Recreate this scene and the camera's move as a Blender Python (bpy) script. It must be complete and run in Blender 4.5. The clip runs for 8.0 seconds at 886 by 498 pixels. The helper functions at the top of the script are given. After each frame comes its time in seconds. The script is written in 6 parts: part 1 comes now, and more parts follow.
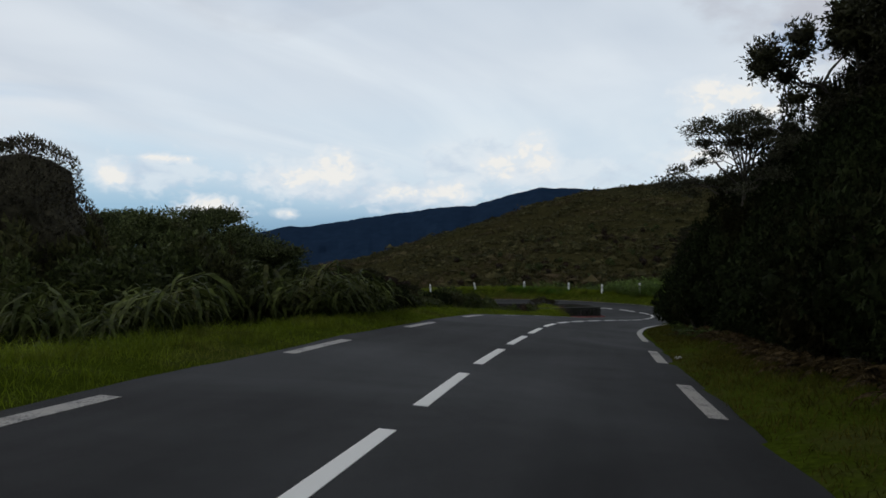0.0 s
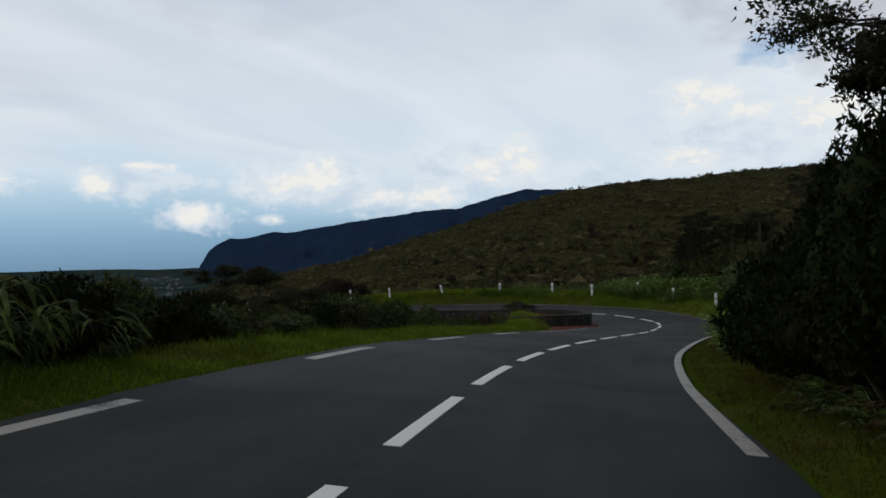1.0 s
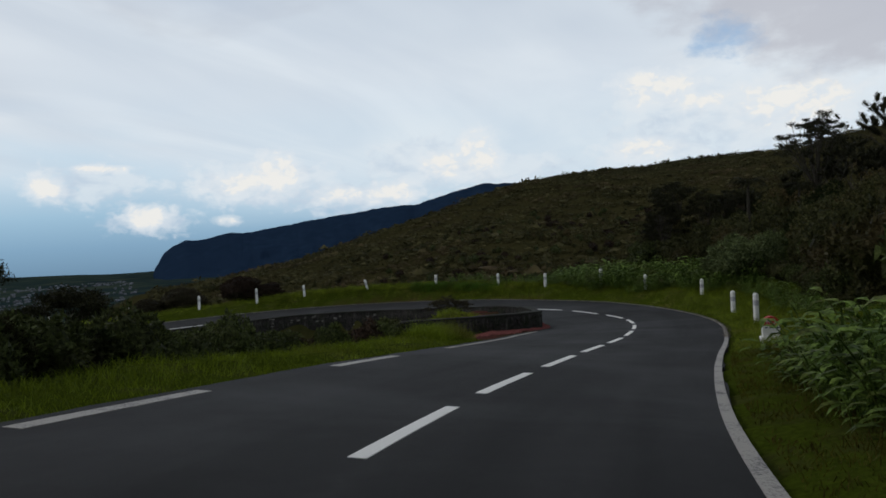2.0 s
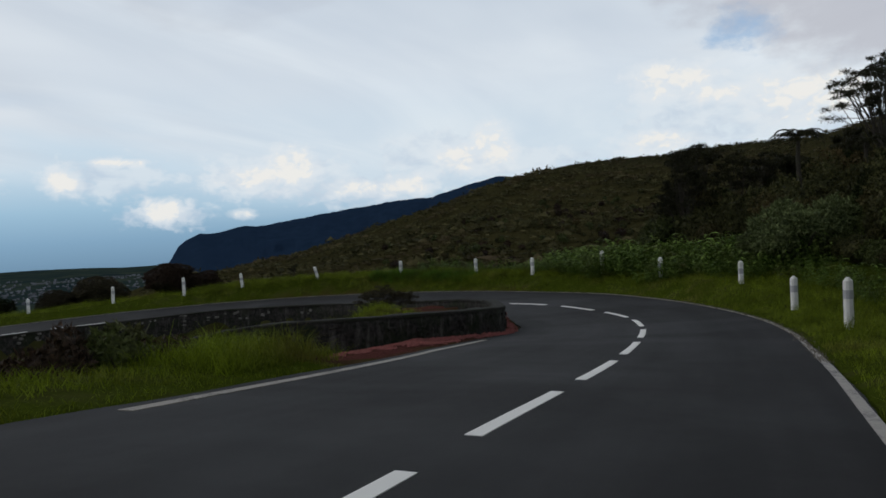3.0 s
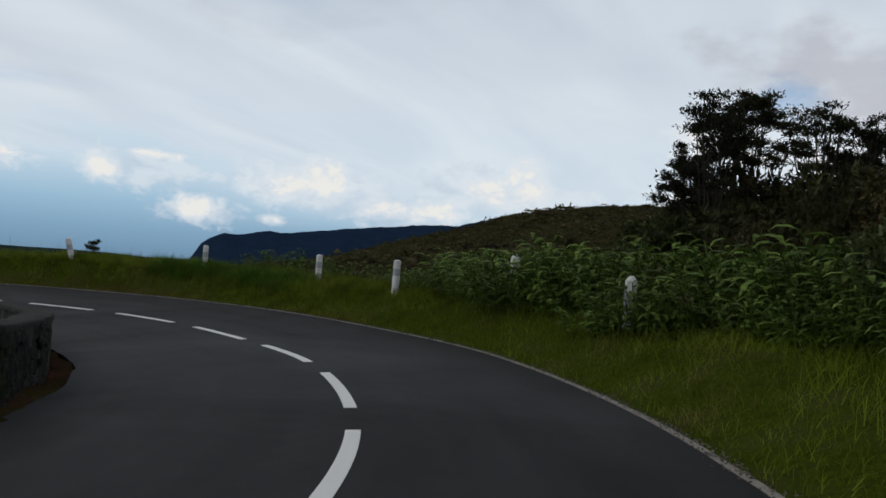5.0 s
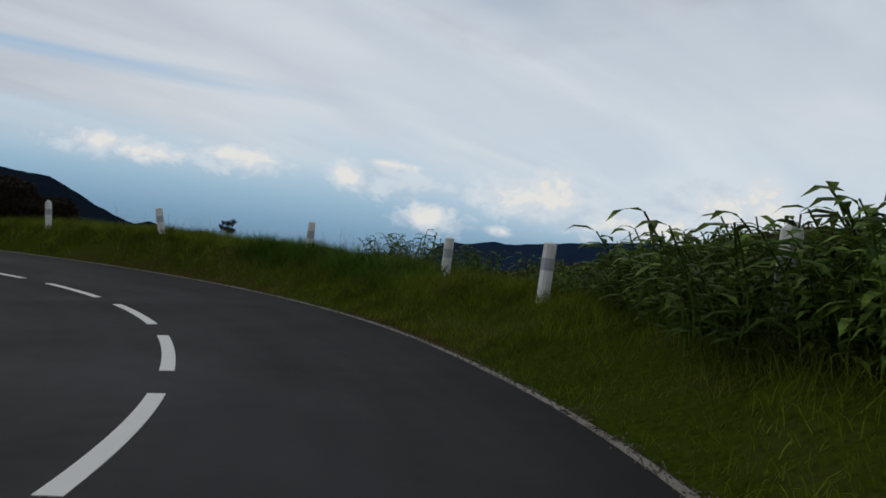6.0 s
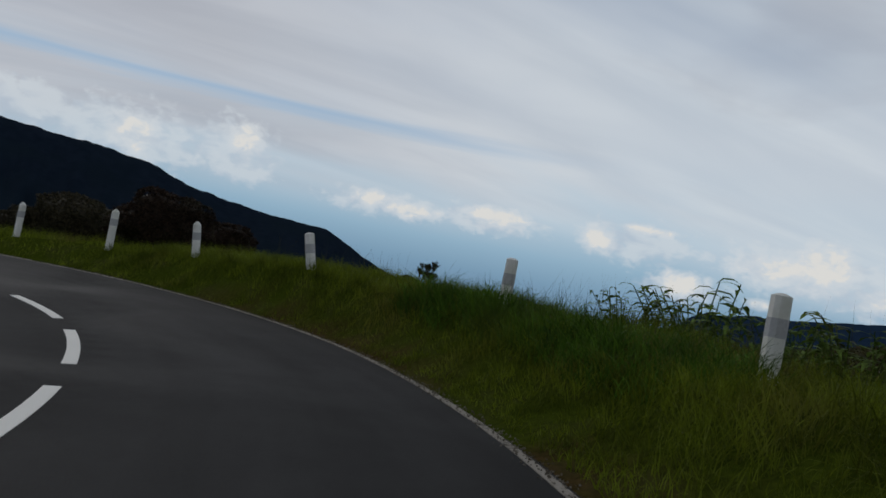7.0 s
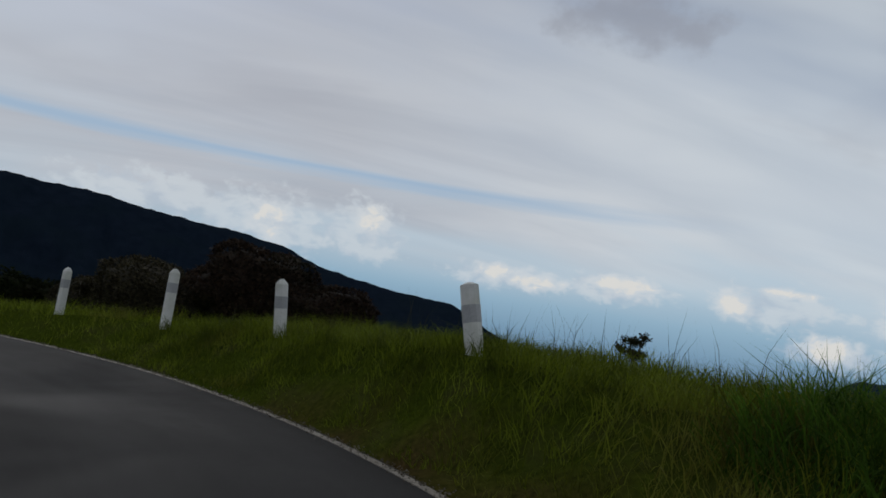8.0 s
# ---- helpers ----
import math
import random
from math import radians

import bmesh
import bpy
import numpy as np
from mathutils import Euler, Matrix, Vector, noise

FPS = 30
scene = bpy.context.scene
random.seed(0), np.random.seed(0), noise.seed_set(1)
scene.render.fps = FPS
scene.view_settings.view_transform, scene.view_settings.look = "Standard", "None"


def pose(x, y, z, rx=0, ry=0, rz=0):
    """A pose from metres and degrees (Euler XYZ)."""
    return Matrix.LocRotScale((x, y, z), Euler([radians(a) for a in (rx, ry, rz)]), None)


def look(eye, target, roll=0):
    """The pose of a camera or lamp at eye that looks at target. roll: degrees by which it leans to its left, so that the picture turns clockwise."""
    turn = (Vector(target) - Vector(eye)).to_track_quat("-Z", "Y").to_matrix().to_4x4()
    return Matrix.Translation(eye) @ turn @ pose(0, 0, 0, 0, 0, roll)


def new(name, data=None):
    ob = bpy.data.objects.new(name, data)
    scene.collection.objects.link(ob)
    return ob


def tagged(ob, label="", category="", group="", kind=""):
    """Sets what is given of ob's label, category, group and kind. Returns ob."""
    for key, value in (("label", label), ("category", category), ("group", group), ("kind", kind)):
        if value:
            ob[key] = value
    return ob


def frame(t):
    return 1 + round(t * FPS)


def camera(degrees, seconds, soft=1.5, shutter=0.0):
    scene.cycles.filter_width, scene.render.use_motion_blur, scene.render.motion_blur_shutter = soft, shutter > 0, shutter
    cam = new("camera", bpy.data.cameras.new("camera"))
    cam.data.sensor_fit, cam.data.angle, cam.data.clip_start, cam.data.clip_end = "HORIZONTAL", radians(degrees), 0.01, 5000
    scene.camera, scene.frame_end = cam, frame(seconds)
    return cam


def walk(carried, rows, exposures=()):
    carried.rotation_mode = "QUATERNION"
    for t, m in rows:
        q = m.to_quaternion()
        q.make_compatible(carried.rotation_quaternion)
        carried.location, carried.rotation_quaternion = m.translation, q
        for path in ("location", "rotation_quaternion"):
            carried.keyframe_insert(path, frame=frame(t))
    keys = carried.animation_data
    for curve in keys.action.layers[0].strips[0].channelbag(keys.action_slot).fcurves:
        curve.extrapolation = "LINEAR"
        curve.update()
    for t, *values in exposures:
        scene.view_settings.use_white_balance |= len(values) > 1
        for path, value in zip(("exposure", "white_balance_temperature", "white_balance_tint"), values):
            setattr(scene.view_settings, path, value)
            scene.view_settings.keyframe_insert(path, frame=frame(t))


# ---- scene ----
cam = camera(58.8, 8.0, 1.65)
PATH = [
    (0, (1.494, -4.769, 4.775), (1.4282, -2.7700, 4.7329), -0.40),
    (0.2, (1.930, -1.874, 4.576), (1.8642, 0.1239, 4.5226), -0.10),
    (0.5, (2.574, 2.436, 4.292), (2.5469, 4.4351, 4.2460), -0.22),
    (0.7, (3.000, 5.283, 4.109), (2.9702, 7.2825, 4.0809), -0.91),
    (1, (3.629, 9.524, 3.792), (3.5973, 11.5231, 3.7579), -1.40),
    (1.2, (4.151, 12.173, 3.568), (4.1628, 14.1731, 3.5552), -1.98),
    (1.5, (4.923, 16.103, 3.229), (4.9332, 18.1019, 3.1708), -2.06),
    (1.7, (5.468, 18.696, 3.005), (5.5281, 20.6951, 2.9662), -2.61),
    (2.8, (9.116, 32.269, 1.598), (9.1813, 34.2655, 1.5104), -3.25),
    (3, (9.860, 34.544, 1.315), (9.8916, 36.5426, 1.2522), -2.88),
    (3.2, (10.608, 36.810, 1.046), (10.6446, 38.8086, 0.9888), -2.71),
    (3.5, (11.776, 40.159, 0.741), (11.8477, 42.1570, 0.6752), -2.24),
    (3.7, (12.623, 42.406, 0.519), (12.7148, 44.4032, 0.4825), -2.48),
    (4, (13.876, 45.717, 0.335), (14.0105, 47.7123, 0.3015), -0.75),
    (4.2, (14.639, 47.894, 0.172), (14.7964, 49.8875, 0.1503), 0.36),
    (5.3, (17.768, 59.584, -0.741), (17.6205, 61.5782, -0.7343), 5.96),
    (5.5, (17.939, 61.605, -0.851), (17.6740, 63.5875, -0.8638), 6.11),
    (5.7, (17.947, 63.640, -0.966), (17.5327, 65.5964, -0.9211), 6.99),
    (6, (17.679, 66.492, -1.075), (17.0928, 68.4043, -1.0879), 7.33),
    (6.2, (17.319, 68.343, -1.158), (16.6136, 70.2144, -1.1220), 8.37),
    (6.5, (16.504, 70.940, -1.200), (15.5987, 72.7207, -1.1069), 10.06),
    (6.7, (15.801, 72.548, -1.219), (14.7435, 74.2415, -1.1051), 10.34),
    (7, (14.436, 74.833, -1.285), (13.2754, 76.4614, -1.2405), 10.66),
    (7.2, (13.405, 76.291, -1.370), (12.1559, 77.8502, -1.2766), 9.86),
    (7.5, (11.585, 78.143, -1.458), (10.2307, 79.6135, -1.3872), 8.70),
    (7.7, (10.227, 79.360, -1.513), (8.8436, 80.7997, -1.4021), 7.93),
    (8, (8.118, 80.640, -1.535), (6.7025, 82.0426, -1.3614), 9.09),
]
walk(cam, [(t, look(eye, target, roll)) for t, eye, target, roll in PATH], ((0.0, 0.05), (4.5, 0.0), (5.5, -0.05), (6.5, -0.22), (8.0, -0.28)))

# ---------------------------------------------------------------- light
SUN_AZ, SUN_EL = -75.0, 38.0
world = bpy.data.worlds.new("overcast_sky")
scene.world = world
world.use_nodes = True


def build_sky():
    nt = world.node_tree
    nt.nodes.clear()
    N, L = nt.nodes.new, nt.links.new

    def val(v, sock):
        if isinstance(v, (int, float)):
            sock.default_value = v
        else:
            L(v, sock)

    def m(op, a, b=0.0, c=0.0, clamp=False):
        n = N("ShaderNodeMath")
        n.operation, n.use_clamp = op, clamp
        for k, v in enumerate((a, b, c)):
            val(v, n.inputs[k])
        return n.outputs[0]

    def mix(f, a, b):
        n = N("ShaderNodeMix")
        n.data_type = "RGBA"
        val(f, n.inputs[0])
        for v, s in ((a, n.inputs[6]), (b, n.inputs[7])):
            if isinstance(v, tuple):
                s.default_value = (*v, 1)
            else:
                L(v, s)
        return n.outputs[2]

    def step(v, lo, hi):
        n = N("ShaderNodeMapRange")
        n.interpolation_type = "SMOOTHSTEP"
        val(v, n.inputs[0])
        n.inputs[1].default_value, n.inputs[2].default_value = lo, hi
        return n.outputs[0]

    def noise_tex(vec, scale, detail, rough=0.55, warp=0.0):
        n = N("ShaderNodeTexNoise")
        L(vec, n.inputs["Vector"])
        n.inputs["Scale"].default_value, n.inputs["Detail"].default_value = scale, detail
        n.inputs["Roughness"].default_value, n.inputs["Distortion"].default_value = rough, warp
        return n.outputs[0]

    def comb(x, y, z):
        n = N("ShaderNodeCombineXYZ")
        for k, v in enumerate((x, y, z)):
            val(v, n.inputs[k])
        return n.outputs[0]

    tc = N("ShaderNodeTexCoord")
    sep = N("ShaderNodeSeparateXYZ")
    L(tc.outputs["Generated"], sep.inputs[0])
    x, y, z = sep.outputs
    az = m("MULTIPLY", m("ARCTAN2", x, y), 57.29578)
    el = m("MULTIPLY", m("ARCSINE", z), 57.29578)

    sky = N("ShaderNodeTexSky")
    sky.sky_type, sky.sun_disc = "NISHITA", False
    sky.sun_elevation, sky.sun_rotation = radians(SUN_EL), radians(SUN_AZ)
    sky.altitude, sky.air_density, sky.dust_density = 1400, 1.0, 2.0
    scale = N("ShaderNodeVectorMath")
    scale.operation = "SCALE"
    L(sky.outputs[0], scale.inputs[0])
    scale.inputs[3].default_value = 0.085
    clear = scale.outputs[0]

    # haze over the sea, then thin high cloud in long streaks
    haze = N("ShaderNodeValToRGB")
    L(m("MULTIPLY_ADD", el, 1 / 30.0, 0.2), haze.inputs[0])
    stops = ((0.0, (0.07, 0.13, 0.19)), (0.13, (0.15, 0.26, 0.38)), (0.2, (0.22, 0.37, 0.52)), (0.27, (0.33, 0.51, 0.66)), (0.36, (0.52, 0.67, 0.79)), (0.6, (0.64, 0.71, 0.80)))
    ramp = haze.color_ramp
    while len(ramp.elements) < len(stops):
        ramp.elements.new(0.5)
    for e, (p, c) in zip(ramp.elements, stops):
        e.position, e.color = p, (*c, 1)
    low = m("SUBTRACT", 1.0, step(el, 6.0, 26.0))
    base = mix(low, clear, haze.outputs[0])

    flat = m("ADD", m("MAXIMUM", z, 0.0), 0.16)
    px, py = m("DIVIDE", x, flat), m("DIVIDE", y, flat)
    lengthways = m("ADD", m("MULTIPLY", px, 0.5), m("MULTIPLY", py, 0.87))
    crossways = m("SUBTRACT", m("MULTIPLY", px, 0.87), m("MULTIPLY", py, 0.5))
    p = comb(m("MULTIPLY", lengthways, 0.36), crossways, 0.0)
    streak = noise_tex(p, 0.95, 4, 0.45, 0.8)
    broad = noise_tex(comb(px, py, 3.0), 0.55, 4, 0.5, 0.3)
    cover = m("ADD", m("MULTIPLY", streak, 0.8), m("MULTIPLY", broad, 0.6))
    veil = m("MULTIPLY", step(cover, 0.36, 0.84), step(el, 1.5, 7.5))
    # a long clear lane low in the north-west, and a small blue hole in the north-east
    wob = m("MULTIPLY", m("SUBTRACT", noise_tex(comb(m("MULTIPLY", az, 0.05), el, 0.0), 0.9, 4), 0.5), 1.3)
    lane = m("SUBTRACT", 1.0, step(m("ABSOLUTE", m("ADD", m("SUBTRACT", el, 9.2), m("MULTIPLY", wob, 1.1))), 0.0, 0.8))
    lane = m("MULTIPLY", lane, m("MULTIPLY", step(az, -100.0, -78.0), m("SUBTRACT", 1.0, step(az, -48.0, -20.0))))
    hole = m("ADD", m("POWER", m("MULTIPLY", m("SUBTRACT", az, 22.2), 0.40), 2.0), m("POWER", m("MULTIPLY", m("ADD", m("SUBTRACT", el, 12.0), wob), 0.75), 2.0))
    tear = noise_tex(comb(m("MULTIPLY", az, 0.4), m("MULTIPLY", el, 0.6), 6.1), 1.0, 6, 0.6)
    hole = m("SUBTRACT", 1.0, step(m("ADD", hole, m("MULTIPLY", m("SUBTRACT", tear, 0.5), 5.0)), -1.0, 1.6))
    veil = m("MULTIPLY", veil, m("SUBTRACT", 1.0, m("MULTIPLY", m("MAXIMUM", lane, hole), 0.8)))
    rift = m("MAXIMUM", m("MULTIPLY", lane, 0.66), m("MULTIPLY", hole, 0.75))
    tone = noise_tex(p, 1.5, 4, 0.5, 0.9)
    shade = noise_tex(comb(px, py, 9.0), 1.3, 5, 0.5, 0.4)
    white = mix(step(tone, 0.25, 0.78), (0.60, 0.67, 0.75), (0.755, 0.815, 0.865))
    west = mix(step(tone, 0.3, 0.72), (0.47, 0.50, 0.565), (0.60, 0.625, 0.68))
    white = mix(step(az, -62.0, -14.0), west, white)
    white = mix(m("MULTIPLY", m("MULTIPLY", step(shade, 0.56, 0.74), step(el, 8.0, 16.0)), 0.45), white, (0.44, 0.46, 0.52))
    col = mix(veil, base, white)
    col = mix(rift, col, (0.33, 0.49, 0.69))
    # a pale bank low in the north
    bank = m("MULTIPLY", m("MULTIPLY", step(az, -21.0, -8.0), m("SUBTRACT", 1.0, step(el, 6.5, 10.0))), step(m("ADD", el, m("MULTIPLY", wob, 1.2)), 0.3, 3.6))
    col = mix(m("MULTIPLY", bank, 0.62), col, mix(step(tone, 0.3, 0.7), (0.58, 0.69, 0.79), (0.72, 0.79, 0.84)))

    # heaped clouds, azimuth, elevation, half width, half height in degrees: soft bodies, then sunlit heads
    bodies = ((-21.7, 4.3, 3.0, 1.1), (-18.4, 1.7, 2.4, 0.8), (-10.8, 4.0, 4.4, 1.3), (-5.0, 2.8, 4.6, 1.0), (1.2, 5.0, 3.6, 1.5), (6.5, 4.2, 5.0, 0.8), (19.3, 6.8, 4.2, 2.4), (26.0, 6.4, 4.4, 3.0), (17.0, 4.8, 3.2, 0.9),
              (-40.2, 3.7, 3.4, 0.7), (-32.6, 4.1, 3.0, 0.8), (-51.4, 5.4, 2.6, 1.7), (-58.4, 4.9, 4.2, 1.7), (-66.0, 5.4, 4.5, 1.2), (-84.0, 5.5, 4.0, 1.6),
              (48.0, 9.0, 6.0, 2.4), (70.0, 8.0, 7.0, 2.2), (120.0, 8.0, 8.0, 2.4), (170.0, 9.0, 9.0, 2.6), (-120.0, 7.0, 8.0, 2.0))
    heads = ((-24.5, 4.15, 0.9, 0.65), (-21.2, 5.25, 1.7, 0.2), (-18.5, 2.05, 1.35, 0.6), (-9.6, 4.75, 1.4, 1.1), (-11.8, 4.05, 2.6, 0.55), (-1.7, 3.05, 1.7, 0.6), (-5.4, 2.95, 1.8, 0.45), (-13.2, 1.5, 0.8, 0.26), (4.9, 5.6, 1.3, 1.25), (2.4, 4.9, 1.4, 0.7),
             (17.6, 9.4, 2.6, 0.8), (20.4, 8.0, 1.6, 0.5), (26.2, 7.6, 3.4, 1.2), (16.6, 5.2, 2.0, 0.5),
             (-41.2, 4.05, 1.5, 0.4), (-38.4, 3.65, 1.8, 0.35), (-32.2, 4.35, 1.9, 0.5), (-50.6, 6.35, 0.9, 0.9), (-58.0, 5.5, 1.2, 0.9), (-84.0, 5.5, 2.0, 0.8), (60.0, 8.0, 3.0, 1.2), (150.0, 9.0, 3.0, 1.2))
    grain = noise_tex(comb(m("MULTIPLY", az, 0.5), m("MULTIPLY", el, 0.85), 1.7), 1.0, 3, 0.5, 0.3)
    curl = noise_tex(comb(m("MULTIPLY", az, 1.0), m("MULTIPLY", el, 1.3), 4.2), 1.3, 3, 0.5, 0.5)

    def heaps(rows, under):
        best = None
        for a, e, w, h in rows:
            u = m("POWER", m("MULTIPLY_ADD", az, 1 / w, -a / w), 2.0)
            d = m("MULTIPLY_ADD", el, 1 / h, -e / h)
            d = m("POWER", m("MAXIMUM", d, m("MULTIPLY", d, -under)), 2.0)
            f = m("SUBTRACT", 1.0, m("ADD", u, d))
            best = f if best is None else m("MAXIMUM", best, f)
        return m("MAXIMUM", best, -3.0)

    ragged = m("ADD", m("MULTIPLY", m("SUBTRACT", grain, 0.5), 2.4), m("MULTIPLY", m("SUBTRACT", curl, 0.5), 2.2))
    body = m("ADD", heaps(bodies, 0.9), m("MULTIPLY", ragged, 2.0))
    head = m("ADD", heaps(heads, 0.7), m("MULTIPLY", ragged, 1.35))
    greyer = mix(step(m("ADD", grain, m("MULTIPLY", el, 0.02)), 0.4, 0.72), (0.52, 0.61, 0.72), (0.70, 0.765, 0.82))
    col = mix(m("MULTIPLY", step(body, -1.4, 0.9), 0.7), col, greyer)
    col = mix(m("MULTIPLY", step(head, -1.8, 0.6), 0.6), col, (0.75, 0.79, 0.825))
    col = mix(m("MULTIPLY", step(head, 0.0, 0.8), 0.8), col, mix(step(m("ADD", head, m("MULTIPLY", curl, 1.4)), 0.7, 1.9), (0.73, 0.77, 0.80), (0.86, 0.84, 0.795)))

    # a ragged grey cloud base high in the north-east
    ne = m("ADD", m("POWER", m("MULTIPLY", m("SUBTRACT", az, 29.0), 0.085), 2.0), m("POWER", m("MULTIPLY", m("ADD", el, m("MULTIPLY_ADD", az, 0.2, -18.2)), 0.26), 2.0))
    ne = m("SUBTRACT", m("SUBTRACT", 1.0, ne), m("MULTIPLY", m("SUBTRACT", noise_tex(comb(m("MULTIPLY", az, 0.16), m("MULTIPLY", el, 0.3), 2.0), 1.0, 6, 0.55), 0.5), 3.6))
    col = mix(m("MULTIPLY", step(ne, -0.3, 0.9), 0.75), col, (0.45, 0.46, 0.52))

    col = mix(m("MULTIPLY", hole, 0.6), col, (0.30, 0.46, 0.68))

    # one dark grey cloud base high in the north-west
    dk = m("ADD", m("POWER", m("MULTIPLY", m("ADD", az, 33.5), 0.13), 2.0), m("POWER", m("MULTIPLY", m("SUBTRACT", el, 22.5), 0.36), 2.0))
    dk = m("SUBTRACT", m("SUBTRACT", 1.0, dk), m("MULTIPLY", m("SUBTRACT", noise_tex(comb(m("MULTIPLY", az, 0.3), m("MULTIPLY", el, 0.4), 8.0), 1.0, 6), 0.5), 3.0))
    col = mix(m("MULTIPLY", step(dk, 0.0, 1.0), 0.55), col, (0.33, 0.345, 0.40))

    # above the view, grey is added overhead to cut the light on the ground
    col = mix(m("MULTIPLY", step(el, 20.0, 48.0), 0.85), col, (0.17, 0.18, 0.205))

    bg = N("ShaderNodeBackground")
    L(col, bg.inputs[0])
    bg.inputs[1].default_value = SKY
    out = N("ShaderNodeOutputWorld")
    L(bg.outputs[0], out.inputs[0])


SKY = 1.0
build_sky()
sun = new("sun", bpy.data.lights.new("sun", "SUN"))
sun.data.energy, sun.data.angle, sun.data.color = 0.5, radians(18), (1.0, 0.96, 0.9)
sun.matrix_world = look((60 * math.sin(radians(SUN_AZ)), 60 * math.cos(radians(SUN_AZ)), 60 * math.tan(radians(SUN_EL))), (0, 0, 0))
scene.view_settings.exposure = 0.0

# ---------------------------------------------------------------- materials


def material(name, rough=0.8, spec=0.3):
    mat = bpy.data.materials.new(name)
    mat.use_nodes = True
    nt = mat.node_tree
    bsdf = nt.nodes["Principled BSDF"]
    bsdf.inputs["Roughness"].default_value = rough
    bsdf.inputs["Specular IOR Level"].default_value = spec
    return mat, nt, bsdf


def n_noise(nt, scale, detail=5.0, rough=0.55, vec=None, warp=0.0):
    n = nt.nodes.new("ShaderNodeTexNoise")
    n.inputs["Scale"].default_value, n.inputs["Detail"].default_value = scale, detail
    n.inputs["Roughness"].default_value, n.inputs["Distortion"].default_value = rough, warp
    if vec is None:
        vec = nt.nodes.new("ShaderNodeNewGeometry").outputs["Position"]
    nt.links.new(vec, n.inputs["Vector"])
    return n.outputs[0]


def n_ramp(nt, fac, stops):
    n = nt.nodes.new("ShaderNodeValToRGB")
    while len(n.color_ramp.elements) < len(stops):
        n.color_ramp.elements.new(0.5)
    for e, (p, c) in zip(n.color_ramp.elements, stops):
        e.position, e.color = p, (*c, 1) if isinstance(c, tuple) else (c, c, c, 1)
    nt.links.new(fac, n.inputs[0])
    return n.outputs[0]


def n_mix(nt, fac, a, b, mode="MIX"):
    n = nt.nodes.new("ShaderNodeMix")
    n.data_type, n.blend_type = "RGBA", mode
    for v, s in ((fac, n.inputs[0]), (a, n.inputs[6]), (b, n.inputs[7])):
        if isinstance(v, (int, float)):
            s.default_value = v
        elif isinstance(v, tuple):
            s.default_value = (*v, 1)
        else:
            nt.links.new(v, s)
    return n.outputs[2]


def n_bump(nt, bsdf, height, strength=0.3, dist=0.02):
    n = nt.nodes.new("ShaderNodeBump")
    n.inputs["Strength"].default_value, n.inputs["Distance"].default_value = strength, dist
    nt.links.new(height, n.inputs["Height"])
    nt.links.new(n.outputs[0], bsdf.inputs["Normal"])


def two_scale(name, dark, mid, light, fine, coarse, rough=0.85, bump=0.3, dist=0.02, spec=0.25):
    """A rough surface: fine grain over broad stains."""
    mat, nt, bsdf = material(name, rough, spec)
    g, s = n_noise(nt, fine, 6, 0.6), n_noise(nt, coarse, 4, 0.55, warp=0.4)
    a = n_ramp(nt, g, ((0.3, dark), (0.7, mid)))
    c = n_mix(nt, n_ramp(nt, s, ((0.42, 0.0), (0.68, 1.0))), a, light)
    nt.links.new(c, bsdf.inputs["Base Color"])
    n_bump(nt, bsdf, g, bump, dist)
    return mat


def leaf_material(name, dark, light, dry=None, rough=0.65, through_light=0.25, spec=0.12, patch=0.25, speck=11.0, deep=0.35):
    """Foliage: every leaf its own tint, broad patches over that, some light let through."""
    mat, nt, bsdf = material(name, rough, spec)
    geo = nt.nodes.new("ShaderNodeNewGeometry")
    c = n_mix(nt, geo.outputs["Random Per Island"], dark, light)
    big = n_noise(nt, patch, 3, 0.5, geo.outputs["Position"])
    if dry:
        c = n_mix(nt, n_ramp(nt, big, ((0.52, 0.0), (0.72, 0.75))), c, dry)
    else:
        c = n_mix(nt, n_ramp(nt, big, ((0.4, 0.0), (0.7, 0.5))), c, tuple(v * 0.6 for v in dark))
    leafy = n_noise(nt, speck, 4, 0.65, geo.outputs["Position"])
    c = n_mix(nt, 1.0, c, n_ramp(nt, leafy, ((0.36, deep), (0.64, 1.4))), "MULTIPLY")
    info = nt.nodes.new("ShaderNodeObjectInfo")
    hsv = nt.nodes.new("ShaderNodeHueSaturation")
    nt.links.new(c, hsv.inputs["Color"])
    mr = nt.nodes.new("ShaderNodeMapRange")
    nt.links.new(info.outputs["Random"], mr.inputs[0])
    mr.inputs[3].default_value, mr.inputs[4].default_value = 0.75, 1.25
    nt.links.new(mr.outputs[0], hsv.inputs["Value"])
    nt.links.new(hsv.outputs[0], bsdf.inputs["Base Color"])
    tr = nt.nodes.new("ShaderNodeBsdfTranslucent")
    nt.links.new(hsv.outputs[0], tr.inputs[0])
    ms = nt.nodes.new("ShaderNodeMixShader")
    ms.inputs[0].default_value = through_light
    nt.links.new(bsdf.outputs[0], ms.inputs[1])
    nt.links.new(tr.outputs[0], ms.inputs[2])
    nt.links.new(ms.outputs[0], nt.nodes["Material Output"].inputs[0])
    return mat


